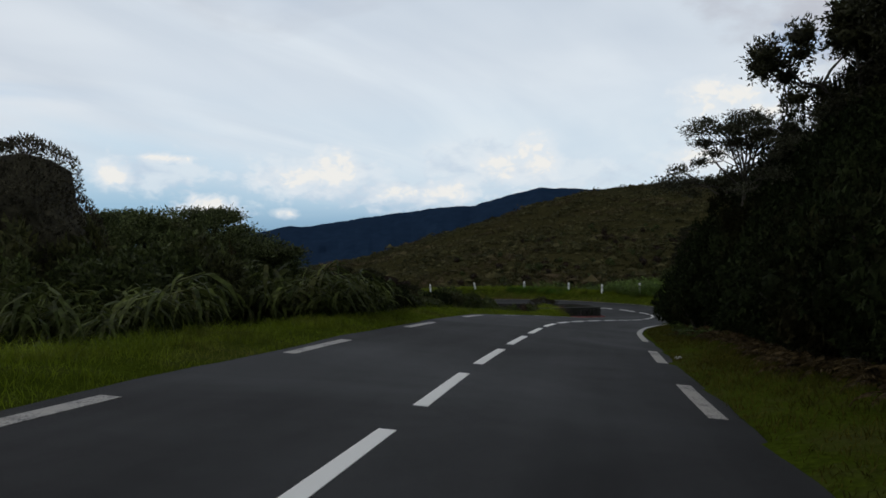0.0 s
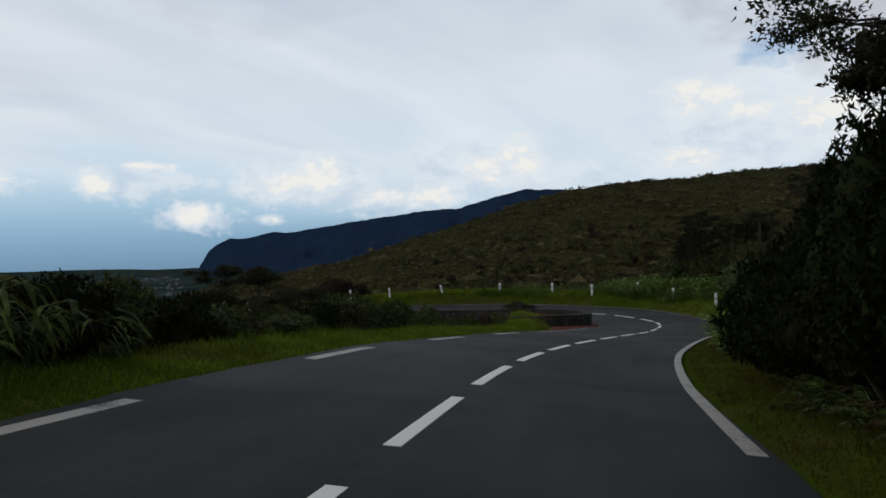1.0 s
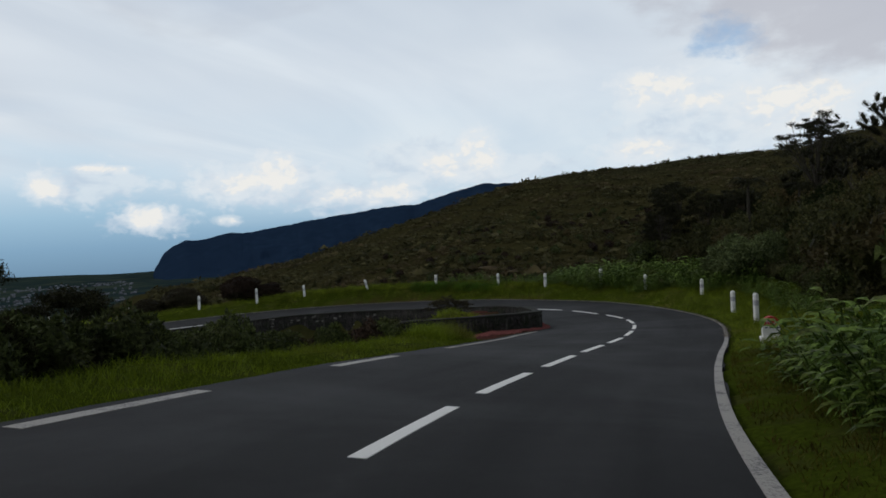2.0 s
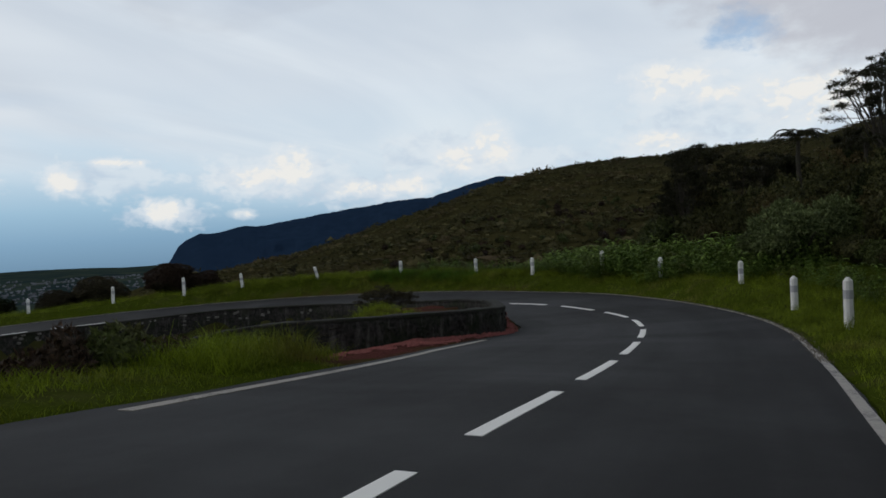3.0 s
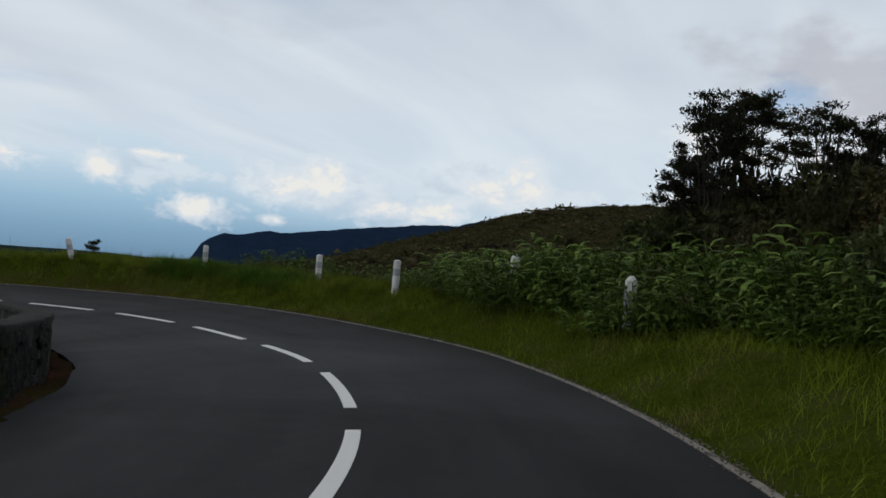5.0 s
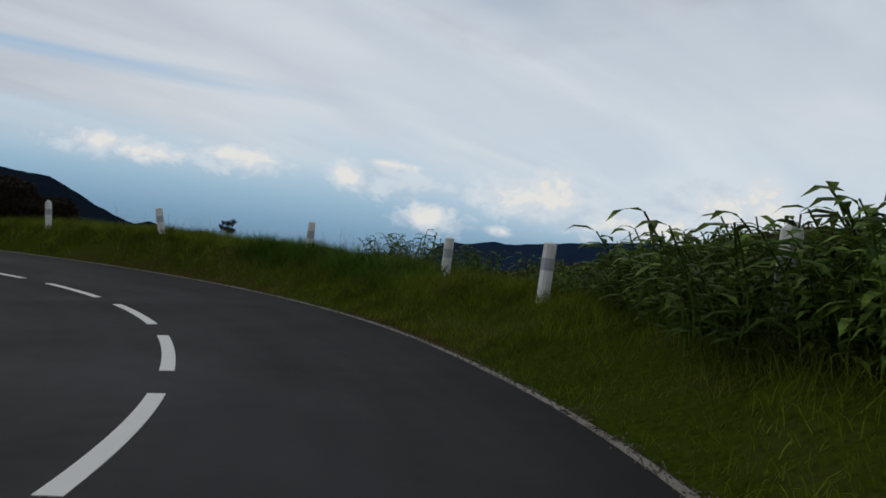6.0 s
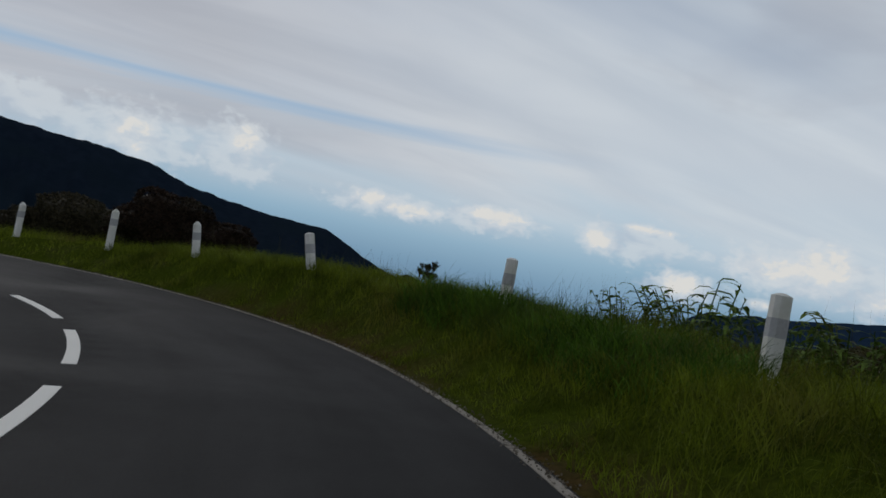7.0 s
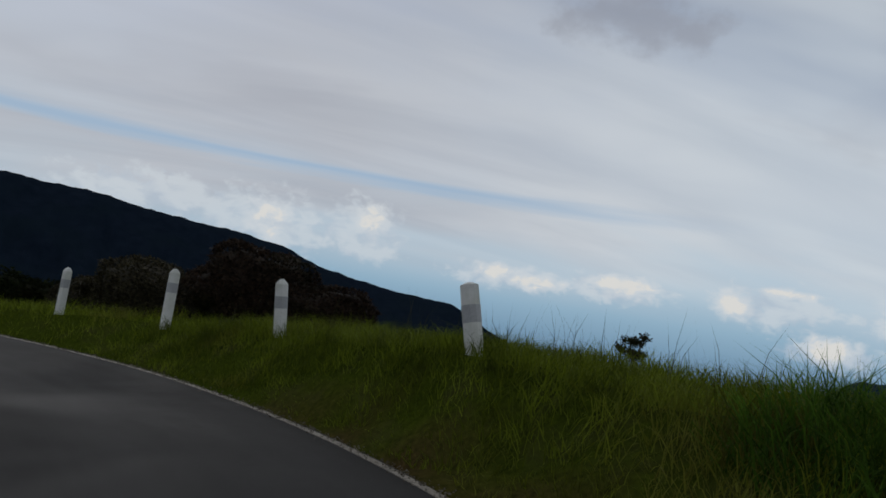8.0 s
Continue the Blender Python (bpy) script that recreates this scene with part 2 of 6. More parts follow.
def asphalt_material():
    mat, nt, bsdf = material("asphalt", 0.8, 0.18)
    grit = n_noise(nt, 90, 4, 0.7)
    mid = n_noise(nt, 2.2, 5, 0.6)
    big = n_noise(nt, 0.22, 4, 0.55, warp=0.6)
    c = n_ramp(nt, grit, ((0.3, (0.0100, 0.0100, 0.0104)), (0.75, (0.0285, 0.0284, 0.0288))))
    c = n_mix(nt, n_ramp(nt, mid, ((0.35, 0.0), (0.75, 0.35))), c, (0.032, 0.0318, 0.0324))
    c = n_mix(nt, n_ramp(nt, big, ((0.5, 0.0), (0.66, 0.7))), c, (0.015, 0.0148, 0.0152))
    # wheel tracks and seams that run along the lanes
    lane = nt.nodes.new("ShaderNodeAttribute")
    lane.attribute_name = "lane"
    run = n_noise(nt, 1.0, 4, 0.6, lane.outputs["Vector"])
    c = n_mix(nt, 1.0, c, n_ramp(nt, run, ((0.34, 0.62), (0.66, 1.28))), "MULTIPLY")
    nt.links.new(c, bsdf.inputs["Base Color"])
    nt.links.new(n_ramp(nt, big, ((0.4, 0.85), (0.7, 0.66))), bsdf.inputs["Roughness"])
    n_bump(nt, bsdf, grit, 0.35, 0.006)
    return mat


def paint_material(name, tone, worn, grit_scale=60, amount=0.5, under=(0.05, 0.05, 0.055)):
    mat, nt, bsdf = material(name, 0.6, 0.35)
    g, s = n_noise(nt, grit_scale, 4, 0.7), n_noise(nt, 1.6, 5, 0.6)
    c = n_mix(nt, s, tone, worn)
    hold = n_ramp(nt, n_mix(nt, 0.5, g, s), ((amount - 0.12, 1.0), (amount, 0.0)))
    c = n_mix(nt, hold, c, under)
    nt.links.new(c, bsdf.inputs["Base Color"])
    n_bump(nt, bsdf, g, 0.3, 0.004)
    return mat


def ground_material():
    """Earth and short turf: green on the verges, brown scrub soil further off."""
    mat, nt, bsdf = material("turf_and_soil", 1.0, 0.0)
    fine, mid, big = n_noise(nt, 14, 6, 0.65), n_noise(nt, 1.1, 5, 0.6), n_noise(nt, 0.13, 4, 0.55)
    grass = n_ramp(nt, fine, ((0.3, (0.024, 0.036, 0.004)), (0.7, (0.066, 0.090, 0.009))))
    grass = n_mix(nt, n_ramp(nt, mid, ((0.5, 0.0), (0.75, 0.6))), grass, (0.075, 0.065, 0.03))
    scrub = n_ramp(nt, mid, ((0.3, (0.024, 0.024, 0.010)), (0.7, (0.055, 0.048, 0.019))))
    attr = nt.nodes.new("ShaderNodeAttribute")
    attr.attribute_name = "turf"
    c = n_mix(nt, attr.outputs["Fac"], scrub, grass)
    c = n_mix(nt, n_ramp(nt, big, ((0.5, 0.0), (0.8, 0.4))), c, (0.055, 0.06, 0.02))
    red = nt.nodes.new("ShaderNodeAttribute")
    red.attribute_name = "scoria"
    cinder = n_ramp(nt, fine, ((0.3, (0.030, 0.014, 0.012)), (0.7, (0.13, 0.048, 0.042))))
    c = n_mix(nt, red.outputs["Fac"], c, cinder)
    # field patches tinted blue-green, painting distance haze onto the far plain
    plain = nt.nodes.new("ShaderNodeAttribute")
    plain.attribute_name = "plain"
    hazy_fields = n_ramp(nt, n_noise(nt, 0.006, 5, 0.6), ((0.35, (0.016, 0.028, 0.036)), (0.5, (0.026, 0.042, 0.036)), (0.68, (0.05, 0.064, 0.046))))
    c = n_mix(nt, plain.outputs["Fac"], c, hazy_fields)
    nt.links.new(c, bsdf.inputs["Base Color"])
    n_bump(nt, bsdf, fine, 0.6, 0.05)
    return mat


M_ASPHALT = asphalt_material()
M_DASH = paint_material("white_road_paint", (0.92, 0.91, 0.86), (0.84, 0.83, 0.78), 70, 0.22)
M_CHIPS = two_scale("pale_road_chippings", (0.10, 0.088, 0.07), (0.32, 0.285, 0.235), (0.07, 0.055, 0.04), 60, 3.0, 0.95, 0.4, 0.01)
M_GRIT = paint_material("gritty_edge", (0.40, 0.36, 0.30), (0.22, 0.2, 0.17), 30, 0.5, (0.05, 0.045, 0.035))
M_EDGE = paint_material("worn_edge_paint", (0.50, 0.47, 0.42), (0.30, 0.28, 0.25), 32, 0.5)
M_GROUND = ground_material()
def masonry_material():
    """Rubble masonry under moss and soot, with pale streaks of lime running down it."""
    mat, nt, bsdf = material("mossy_masonry", 0.95, 0.15)
    geo = nt.nodes.new("ShaderNodeNewGeometry")
    st = nt.nodes.new("ShaderNodeVectorMath")
    st.operation = "MULTIPLY"
    nt.links.new(geo.outputs["Position"], st.inputs[0])
    st.inputs[1].default_value = (1, 1, 0.22)
    g, s, run = n_noise(nt, 8, 7, 0.65), n_noise(nt, 1.1, 5, 0.6, warp=0.5), n_noise(nt, 4.5, 5, 0.6, st.outputs[0])
    cell = nt.nodes.new("ShaderNodeTexVoronoi")
    cell.feature = "DISTANCE_TO_EDGE"
    cell.inputs["Scale"].default_value = 3.4
    nt.links.new(geo.outputs["Position"], cell.inputs["Vector"])
    c = n_ramp(nt, g, ((0.3, (0.010, 0.0095, 0.009)), (0.72, (0.055, 0.050, 0.044))))
    c = n_mix(nt, n_ramp(nt, s, ((0.45, 0.0), (0.65, 0.8))), c, (0.020, 0.026, 0.012))
    c = n_mix(nt, n_ramp(nt, run, ((0.55, 0.0), (0.72, 0.7))), c, (0.13, 0.12, 0.108))
    joint = n_ramp(nt, n_mix(nt, 0.35, cell.outputs[0], g), ((0.10, 0.55), (0.32, 1.0)))
    c = n_mix(nt, 1.0, c, joint, "MULTIPLY")
    nt.links.new(c, bsdf.inputs["Base Color"])
    n_bump(nt, bsdf, n_mix(nt, 0.5, g, joint), 0.9, 0.05)
    return mat


M_STONE = masonry_material()
M_COPING = two_scale("weathered_coping", (0.010, 0.0095, 0.008), (0.032, 0.029, 0.024), (0.015, 0.018, 0.009), 9, 1.2, 0.95, 0.6, 0.03)
M_PALE_STONE = two_scale("pale_lichen_stone", (0.07, 0.065, 0.06), (0.30, 0.28, 0.25), (0.10, 0.10, 0.08), 12, 2.0, 0.95, 0.6, 0.02)
M_POST = two_scale("whitewashed_concrete", (0.82, 0.81, 0.77), (0.90, 0.89, 0.86), (0.70, 0.70, 0.63), 26, 2.4, 0.8, 0.25, 0.006)
M_BAND = two_scale("grey_reflective_band", (0.40, 0.40, 0.41), (0.54, 0.54, 0.55), (0.44, 0.44, 0.44), 30, 3.0, 0.45, 0.1, 0.004, 0.5)
M_RED = two_scale("red_paint", (0.42, 0.03, 0.025), (0.55, 0.045, 0.035), (0.36, 0.03, 0.03), 22, 2.5, 0.6, 0.2, 0.005)
M_PAPER = two_scale("dirty_white_paper", (0.55, 0.54, 0.50), (0.75, 0.74, 0.70), (0.45, 0.42, 0.36), 30, 6.0, 0.9, 0.2, 0.004)
M_INK = two_scale("dark_lettering", (0.02, 0.02, 0.022), (0.05, 0.05, 0.05), (0.03, 0.03, 0.03), 22, 2.5, 0.7, 0.1, 0.003)
M_SCORIA = two_scale("red_scoria_gravel", (0.15, 0.048, 0.042), (0.42, 0.145, 0.13), (0.22, 0.09, 0.075), 25, 1.5, 0.95, 0.6, 0.02)
M_BARK = two_scale("dark_bark", (0.018, 0.015, 0.012), (0.07, 0.058, 0.045), (0.045, 0.045, 0.03), 18, 1.6, 0.95, 0.7, 0.02)
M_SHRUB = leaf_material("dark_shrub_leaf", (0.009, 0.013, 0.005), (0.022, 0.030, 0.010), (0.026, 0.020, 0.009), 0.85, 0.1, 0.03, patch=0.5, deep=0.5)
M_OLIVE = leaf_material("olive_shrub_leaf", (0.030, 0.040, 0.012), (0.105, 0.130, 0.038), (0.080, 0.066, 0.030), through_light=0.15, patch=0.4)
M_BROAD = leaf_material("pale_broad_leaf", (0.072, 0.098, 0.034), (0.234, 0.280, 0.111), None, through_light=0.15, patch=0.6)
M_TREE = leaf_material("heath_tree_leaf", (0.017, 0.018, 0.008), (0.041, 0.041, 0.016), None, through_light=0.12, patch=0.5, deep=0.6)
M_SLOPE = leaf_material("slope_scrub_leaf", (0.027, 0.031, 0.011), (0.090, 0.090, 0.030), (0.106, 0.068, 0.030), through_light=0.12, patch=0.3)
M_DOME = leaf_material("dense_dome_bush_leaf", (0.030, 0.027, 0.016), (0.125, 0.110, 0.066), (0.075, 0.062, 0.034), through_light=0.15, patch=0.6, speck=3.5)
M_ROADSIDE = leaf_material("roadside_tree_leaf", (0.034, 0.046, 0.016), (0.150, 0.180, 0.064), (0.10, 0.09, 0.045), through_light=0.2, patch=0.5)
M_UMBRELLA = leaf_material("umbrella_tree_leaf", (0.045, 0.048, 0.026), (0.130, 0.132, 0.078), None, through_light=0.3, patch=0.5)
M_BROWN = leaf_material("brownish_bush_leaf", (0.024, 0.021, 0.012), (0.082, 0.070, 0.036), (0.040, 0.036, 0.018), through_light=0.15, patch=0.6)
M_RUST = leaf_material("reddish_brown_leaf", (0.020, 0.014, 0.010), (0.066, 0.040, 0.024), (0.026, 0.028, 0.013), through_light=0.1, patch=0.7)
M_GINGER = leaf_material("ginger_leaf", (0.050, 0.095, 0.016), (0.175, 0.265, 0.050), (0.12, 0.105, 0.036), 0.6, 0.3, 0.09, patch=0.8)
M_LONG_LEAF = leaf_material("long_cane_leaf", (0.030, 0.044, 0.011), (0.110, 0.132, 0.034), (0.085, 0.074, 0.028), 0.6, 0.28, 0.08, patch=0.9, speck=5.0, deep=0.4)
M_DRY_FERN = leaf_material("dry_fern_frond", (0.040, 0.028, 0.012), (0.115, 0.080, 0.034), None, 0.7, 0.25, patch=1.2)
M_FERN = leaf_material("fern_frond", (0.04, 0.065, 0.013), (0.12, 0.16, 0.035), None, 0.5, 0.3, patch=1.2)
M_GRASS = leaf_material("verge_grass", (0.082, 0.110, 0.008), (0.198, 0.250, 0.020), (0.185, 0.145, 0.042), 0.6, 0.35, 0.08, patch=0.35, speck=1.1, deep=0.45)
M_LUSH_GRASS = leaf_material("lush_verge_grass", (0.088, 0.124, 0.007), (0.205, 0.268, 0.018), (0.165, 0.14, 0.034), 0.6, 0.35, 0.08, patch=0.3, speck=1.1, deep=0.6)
# olive-brown grass, its colour darkened further for the thicket's shade
M_OLIVE_SHADE_GRASS = leaf_material("olive_grass_painted_shade", (0.046, 0.044, 0.006), (0.105, 0.098, 0.014), (0.105, 0.068, 0.022), 0.6, 0.3, 0.05, patch=0.5, speck=1.8, deep=0.6)
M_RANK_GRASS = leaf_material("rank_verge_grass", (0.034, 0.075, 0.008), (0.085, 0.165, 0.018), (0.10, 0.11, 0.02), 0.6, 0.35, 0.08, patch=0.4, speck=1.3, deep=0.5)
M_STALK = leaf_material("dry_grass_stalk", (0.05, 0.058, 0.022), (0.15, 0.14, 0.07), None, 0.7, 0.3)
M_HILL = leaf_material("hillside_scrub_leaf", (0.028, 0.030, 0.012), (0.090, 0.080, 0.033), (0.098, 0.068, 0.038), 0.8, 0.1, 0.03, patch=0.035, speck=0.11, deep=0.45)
# blue in both mountain colours stands in for aerial haze
M_FAR = two_scale("haze_blue_far_mountain", (0.012, 0.026, 0.052), (0.02, 0.04, 0.075), (0.016, 0.032, 0.062), 0.02, 0.004, 1.0, 0.5, 4.0, 0.0)
M_NEAR_MOUNTAIN = two_scale("haze_blue_dark_mountain", (0.008, 0.014, 0.024), (0.014, 0.022, 0.036), (0.011, 0.019, 0.028), 0.02, 0.004, 1.0, 0.5, 4.0, 0.0)
# white house walls dimmed and blued in colour for distance haze
M_HOUSE = two_scale("haze_muted_house", (0.10, 0.11, 0.13), (0.24, 0.25, 0.28), (0.06, 0.065, 0.075), 0.5, 0.01, 0.9, 0.0, 0.01)

# ---------------------------------------------------------------- helpers for meshes
rng = np.random.default_rng(7)


def mesh_of(name, verts, faces, mat, smooth=False):
    me = bpy.data.meshes.new(name)
    me.from_pydata(np.asarray(verts, float).tolist(), [], [list(f) for f in faces] if not isinstance(faces, np.ndarray) else faces.tolist())
    me.materials.append(mat)
    if smooth:
        me.polygons.foreach_set("use_smooth", np.ones(len(me.polygons), bool))
    me.update()
    return me


def part(name, me, parent, label=""):
    ob = new(name, me)
    ob.parent = parent
    return tagged(ob, label)


def bm_part(name, bm, mat, parent, label="", smooth=False):
    me = bpy.data.meshes.new(name)
    bm.to_mesh(me)
    bm.free()
    me.materials.append(mat)
    if smooth:
        me.polygons.foreach_set("use_smooth", np.ones(len(me.polygons), bool))
    return part(name, me, parent, label) if parent else tagged(new(name, me), label)


def smooth01(v, lo, hi):
    t = np.clip((np.asarray(v, float) - lo) / (hi - lo), 0, 1)
    return t * t * (3 - 2 * t)


def value_noise(x, y, seed=0):
    """Smooth noise in -1..1 on arrays."""
    xi, yi = np.floor(x).astype(int), np.floor(y).astype(int)
    fx, fy = x - xi, y - yi
    fx, fy = fx * fx * (3 - 2 * fx), fy * fy * (3 - 2 * fy)

    def h(a, b):
        n = (a * 374761393 + b * 668265263 + seed * 974634777) & 0xFFFFFFFF
        n = ((n ^ (n >> 13)) * 1274126177) & 0xFFFFFFFF
        return ((n ^ (n >> 16)) & 0xFFFF) / 32767.5 - 1

    top = h(xi, yi) * (1 - fx) + h(xi + 1, yi) * fx
    low = h(xi, yi + 1) * (1 - fx) + h(xi + 1, yi + 1) * fx
    return top * (1 - fy) + low * fy


def fbm(x, y, seed=0, octaves=4):
    out, amp = 0.0, 1.0
    for k in range(octaves):
        out = out + amp * value_noise(x * 2**k, y * 2**k, seed + k)
        amp *= 0.5
    return out


# ---------------------------------------------------------------- the road's line
# centre of the road: a straight descent, a left-hand hairpin, and the way back below
CENTRE = np.array([
    (-11.5, -62.0, 8.1), (-6.2, -36.0, 6.0), (-2.0, -16.0, 4.5), (-0.3, -6.0, 3.72), (0.88, 2.05, 3.13), (1.62, 7.22, 2.76), (2.85, 14.43, 2.23), (4.48, 22.9, 1.54), (6.68, 31.23, 0.68), (9.72, 39.55, -0.22),
    (12.89, 47.66, -1.10), (14.70, 52.9, -1.57), (15.83, 57.06, -1.90), (16.45, 61.34, -2.18), (16.2, 65.25, -2.37), (14.92, 69.6, -2.52), (12.80, 73.4, -2.72),
    (10.07, 76.75, -2.86), (6.70, 79.46, -3.0), (2.77, 81.46, -3.15), (-2.0, 82.45, -3.3), (-7.1, 82.5, -3.48), (-11.2, 81.9, -3.65), (-17.0, 80.4, -3.95), (-30.0, 75.6, -4.8), (-60.0, 62.0, -7.4), (-110.0, 40.0, -12.0)])


def spline(points, per=24):
    p = np.vstack([2 * points[0] - points[1], points, 2 * points[-1] - points[-2]])
    out = []
    for k in range(1, len(p) - 2):
        a, b, c, d = p[k - 1], p[k], p[k + 1], p[k + 2]
        ta = np.linalg.norm(b - a) ** 0.5
        tb = ta + np.linalg.norm(c - b) ** 0.5
        tc = tb + np.linalg.norm(d - c) ** 0.5
        for t in np.linspace(ta, tb, per, endpoint=False):
            a1 = (ta - t) / ta * a + t / ta * b
            a2 = (tb - t) / (tb - ta) * b + (t - ta) / (tb - ta) * c
            a3 = (tc - t) / (tc - tb) * c + (t - tb) / (tc - tb) * d
            b1 = (tb - t) / tb * a1 + t / tb * a2
            b2 = (tc - t) / (tc - ta) * a2 + (t - ta) / (tc - ta) * a3
            out.append((tb - t) / (tb - ta) * b1 + (t - ta) / (tb - ta) * b2)
    out.append(points[-1])
    return np.array(out)


_raw = spline(CENTRE)
_s = np.r_[0, np.cumsum(np.linalg.norm(np.diff(_raw, axis=0), axis=1))]
S0 = float(_s[np.argmin(np.linalg.norm(_raw - CENTRE[5], axis=1))])  # distance zero: the start of a centre dash
STEP = 0.3
SS = np.arange(0, _s[-1], STEP) - S0
MID = np.stack([np.interp(SS + S0, _s, _raw[:, k]) for k in range(3)], 1)
for _ in range(6):
    MID[1:-1] = 0.25 * MID[:-2] + 0.5 * MID[1:-1] + 0.25 * MID[2:]
_t = np.gradient(MID, axis=0)
_t[:, 2] = 0
TAN = _t / np.linalg.norm(_t, axis=1)[:, None]
RIGHT = np.stack([TAN[:, 1], -TAN[:, 0], 0 * TAN[:, 0]], 1)


def along(s, table):
    a = np.array(table, float)
    return np.interp(s, a[:, 0], a[:, 1])


BANK = along(SS, ((0, -0.068), (10, -0.076), (17, -0.085), (24, -0.062), (32, -0.035), (38, -0.015), (45, 0.01), (52, 0.035), (60, 0.055), (70, 0.065), (85, 0.062), (100, 0.05), (115, 0.04)))
LEFT_W = along(SS, ((-7, 2.58), (2, 2.76), (10, 2.82), (17, 2.84), (22, 3.0), (25, 3.05), (31, 3.27), (35, 3.35), (38, 3.5), (41, 3.75), (44.5, 4.02), (48.7, 3.95), (51, 3.76), (53, 3.5), (57, 3.3), (64, 3.2), (75, 3.5), (90, 3.4), (105, 3.0)))
RIGHT_W = along(SS, ((0, 2.97), (10, 2.92), (15, 2.86), (18, 2.87), (22.3, 2.89), (27, 2.91), (32, 2.90), (35.5, 2.97), (40, 3.08), (43.5, 3.14), (47.5, 3.25), (51, 3.23), (56, 3.12), (58, 3.12), (64, 3.3), (68, 3.5), (74, 3.72), (80, 3.9), (90, 4.03), (100, 3.8), (115, 3.2)))


def road_point(s, d, lift=0.0):
    """A place on the road's surface at distance s along it and d to the right of its centre."""
    k = (np.asarray(s, float) - SS[0]) / STEP
    i = np.clip(k.astype(int), 0, len(SS) - 2)
    f = (k - i)[..., None]
    mid = MID[i] * (1 - f) + MID[i + 1] * f
    right = RIGHT[i] * (1 - f) + RIGHT[i + 1] * f
    bank = np.interp(s, SS, BANK)
    out = mid + right * np.asarray(d)[..., None]
    out[..., 2] += bank * d + lift
    return out


def nearest(x, y):
    """For each place: distance along the road, offset to its right, index."""
    x, y = np.ravel(x), np.ravel(y)
    idx = np.empty(len(x), int)
    for a in range(0, len(x), 4000):
        b = slice(a, a + 4000)
        idx[b] = np.argmin((x[b, None] - MID[None, ::2, 0]) ** 2 + (y[b, None] - MID[None, ::2, 1]) ** 2, 1) * 2
    off = (x - MID[idx, 0]) * RIGHT[idx, 0] + (y - MID[idx, 1]) * RIGHT[idx, 1]
    dist = np.hypot(x - MID[idx, 0], y - MID[idx, 1])
    side = np.where(off >= 0, 1.0, -1.0)
    return SS[idx], side * dist, idx


# ---------------------------------------------------------------- the lie of the land
EYE0 = np.array((8.0, 25.0, 2.5))
CREST = ((-180, -3.0), (-150, -4.0), (-100, -3.0), (-40, -3.2), (-20, -3.2), (-16.6, -2.95), (-14.4, -2.55), (-10.6, -1.85), (-7.2, -1.1), (-3.1, -0.05), (1.1, 1.3), (4.4, 2.65), (7.3, 3.3), (10, 3.6), (13.3, 3.85),
         (20.8, 4.2), (27, 4.7), (32, 5.4), (45, 7.0), (60, 8.0), (90, 8.0), (120, 6.0), (150, 2.0), (180, -3.0))


def far_height(x, y):
    dx, dy = x - EYE0[0], y - EYE0[1]
    r, az = np.hypot(dx, dy), np.degrees(np.arctan2(dx, dy))
    e = along(az, CREST)
    top = EYE0[2] + 520 * np.tan(np.radians(e))
    gully = -9.0 + 10.0 * smooth01(az, 35, 60)
    q = np.clip((r - 85) / 435, 0, 1)
    hill = gully + (top - gully) * q**1.15
    hill = np.where(r > 520, top - 0.16 * (r - 520), hill)
    hill += fbm(x / 60, y / 60, 3) * 3.0 * np.clip((r - 100) / 250, 0, 1)
    plain = -6.0 - 112 * (1 - np.exp(-np.clip(r - 45, 0, None) / 620)) - 36 * smooth01(r, 1500, 4600) + fbm(x / 300, y / 300, 5) * 7.0 * smooth01(r, 300, 1200)
    w = smooth01(az, -28, -19) * (1 - smooth01(az, 130, 170))
    return plain * (1 - w) + np.maximum(hill, plain) * w


BED_X, BED_Y = (4.0, 8.3, 10.2, 11.35, 12.0, 12.4), (54.5, 54.7, 55.8, 57.0, 58.6, 64.0)


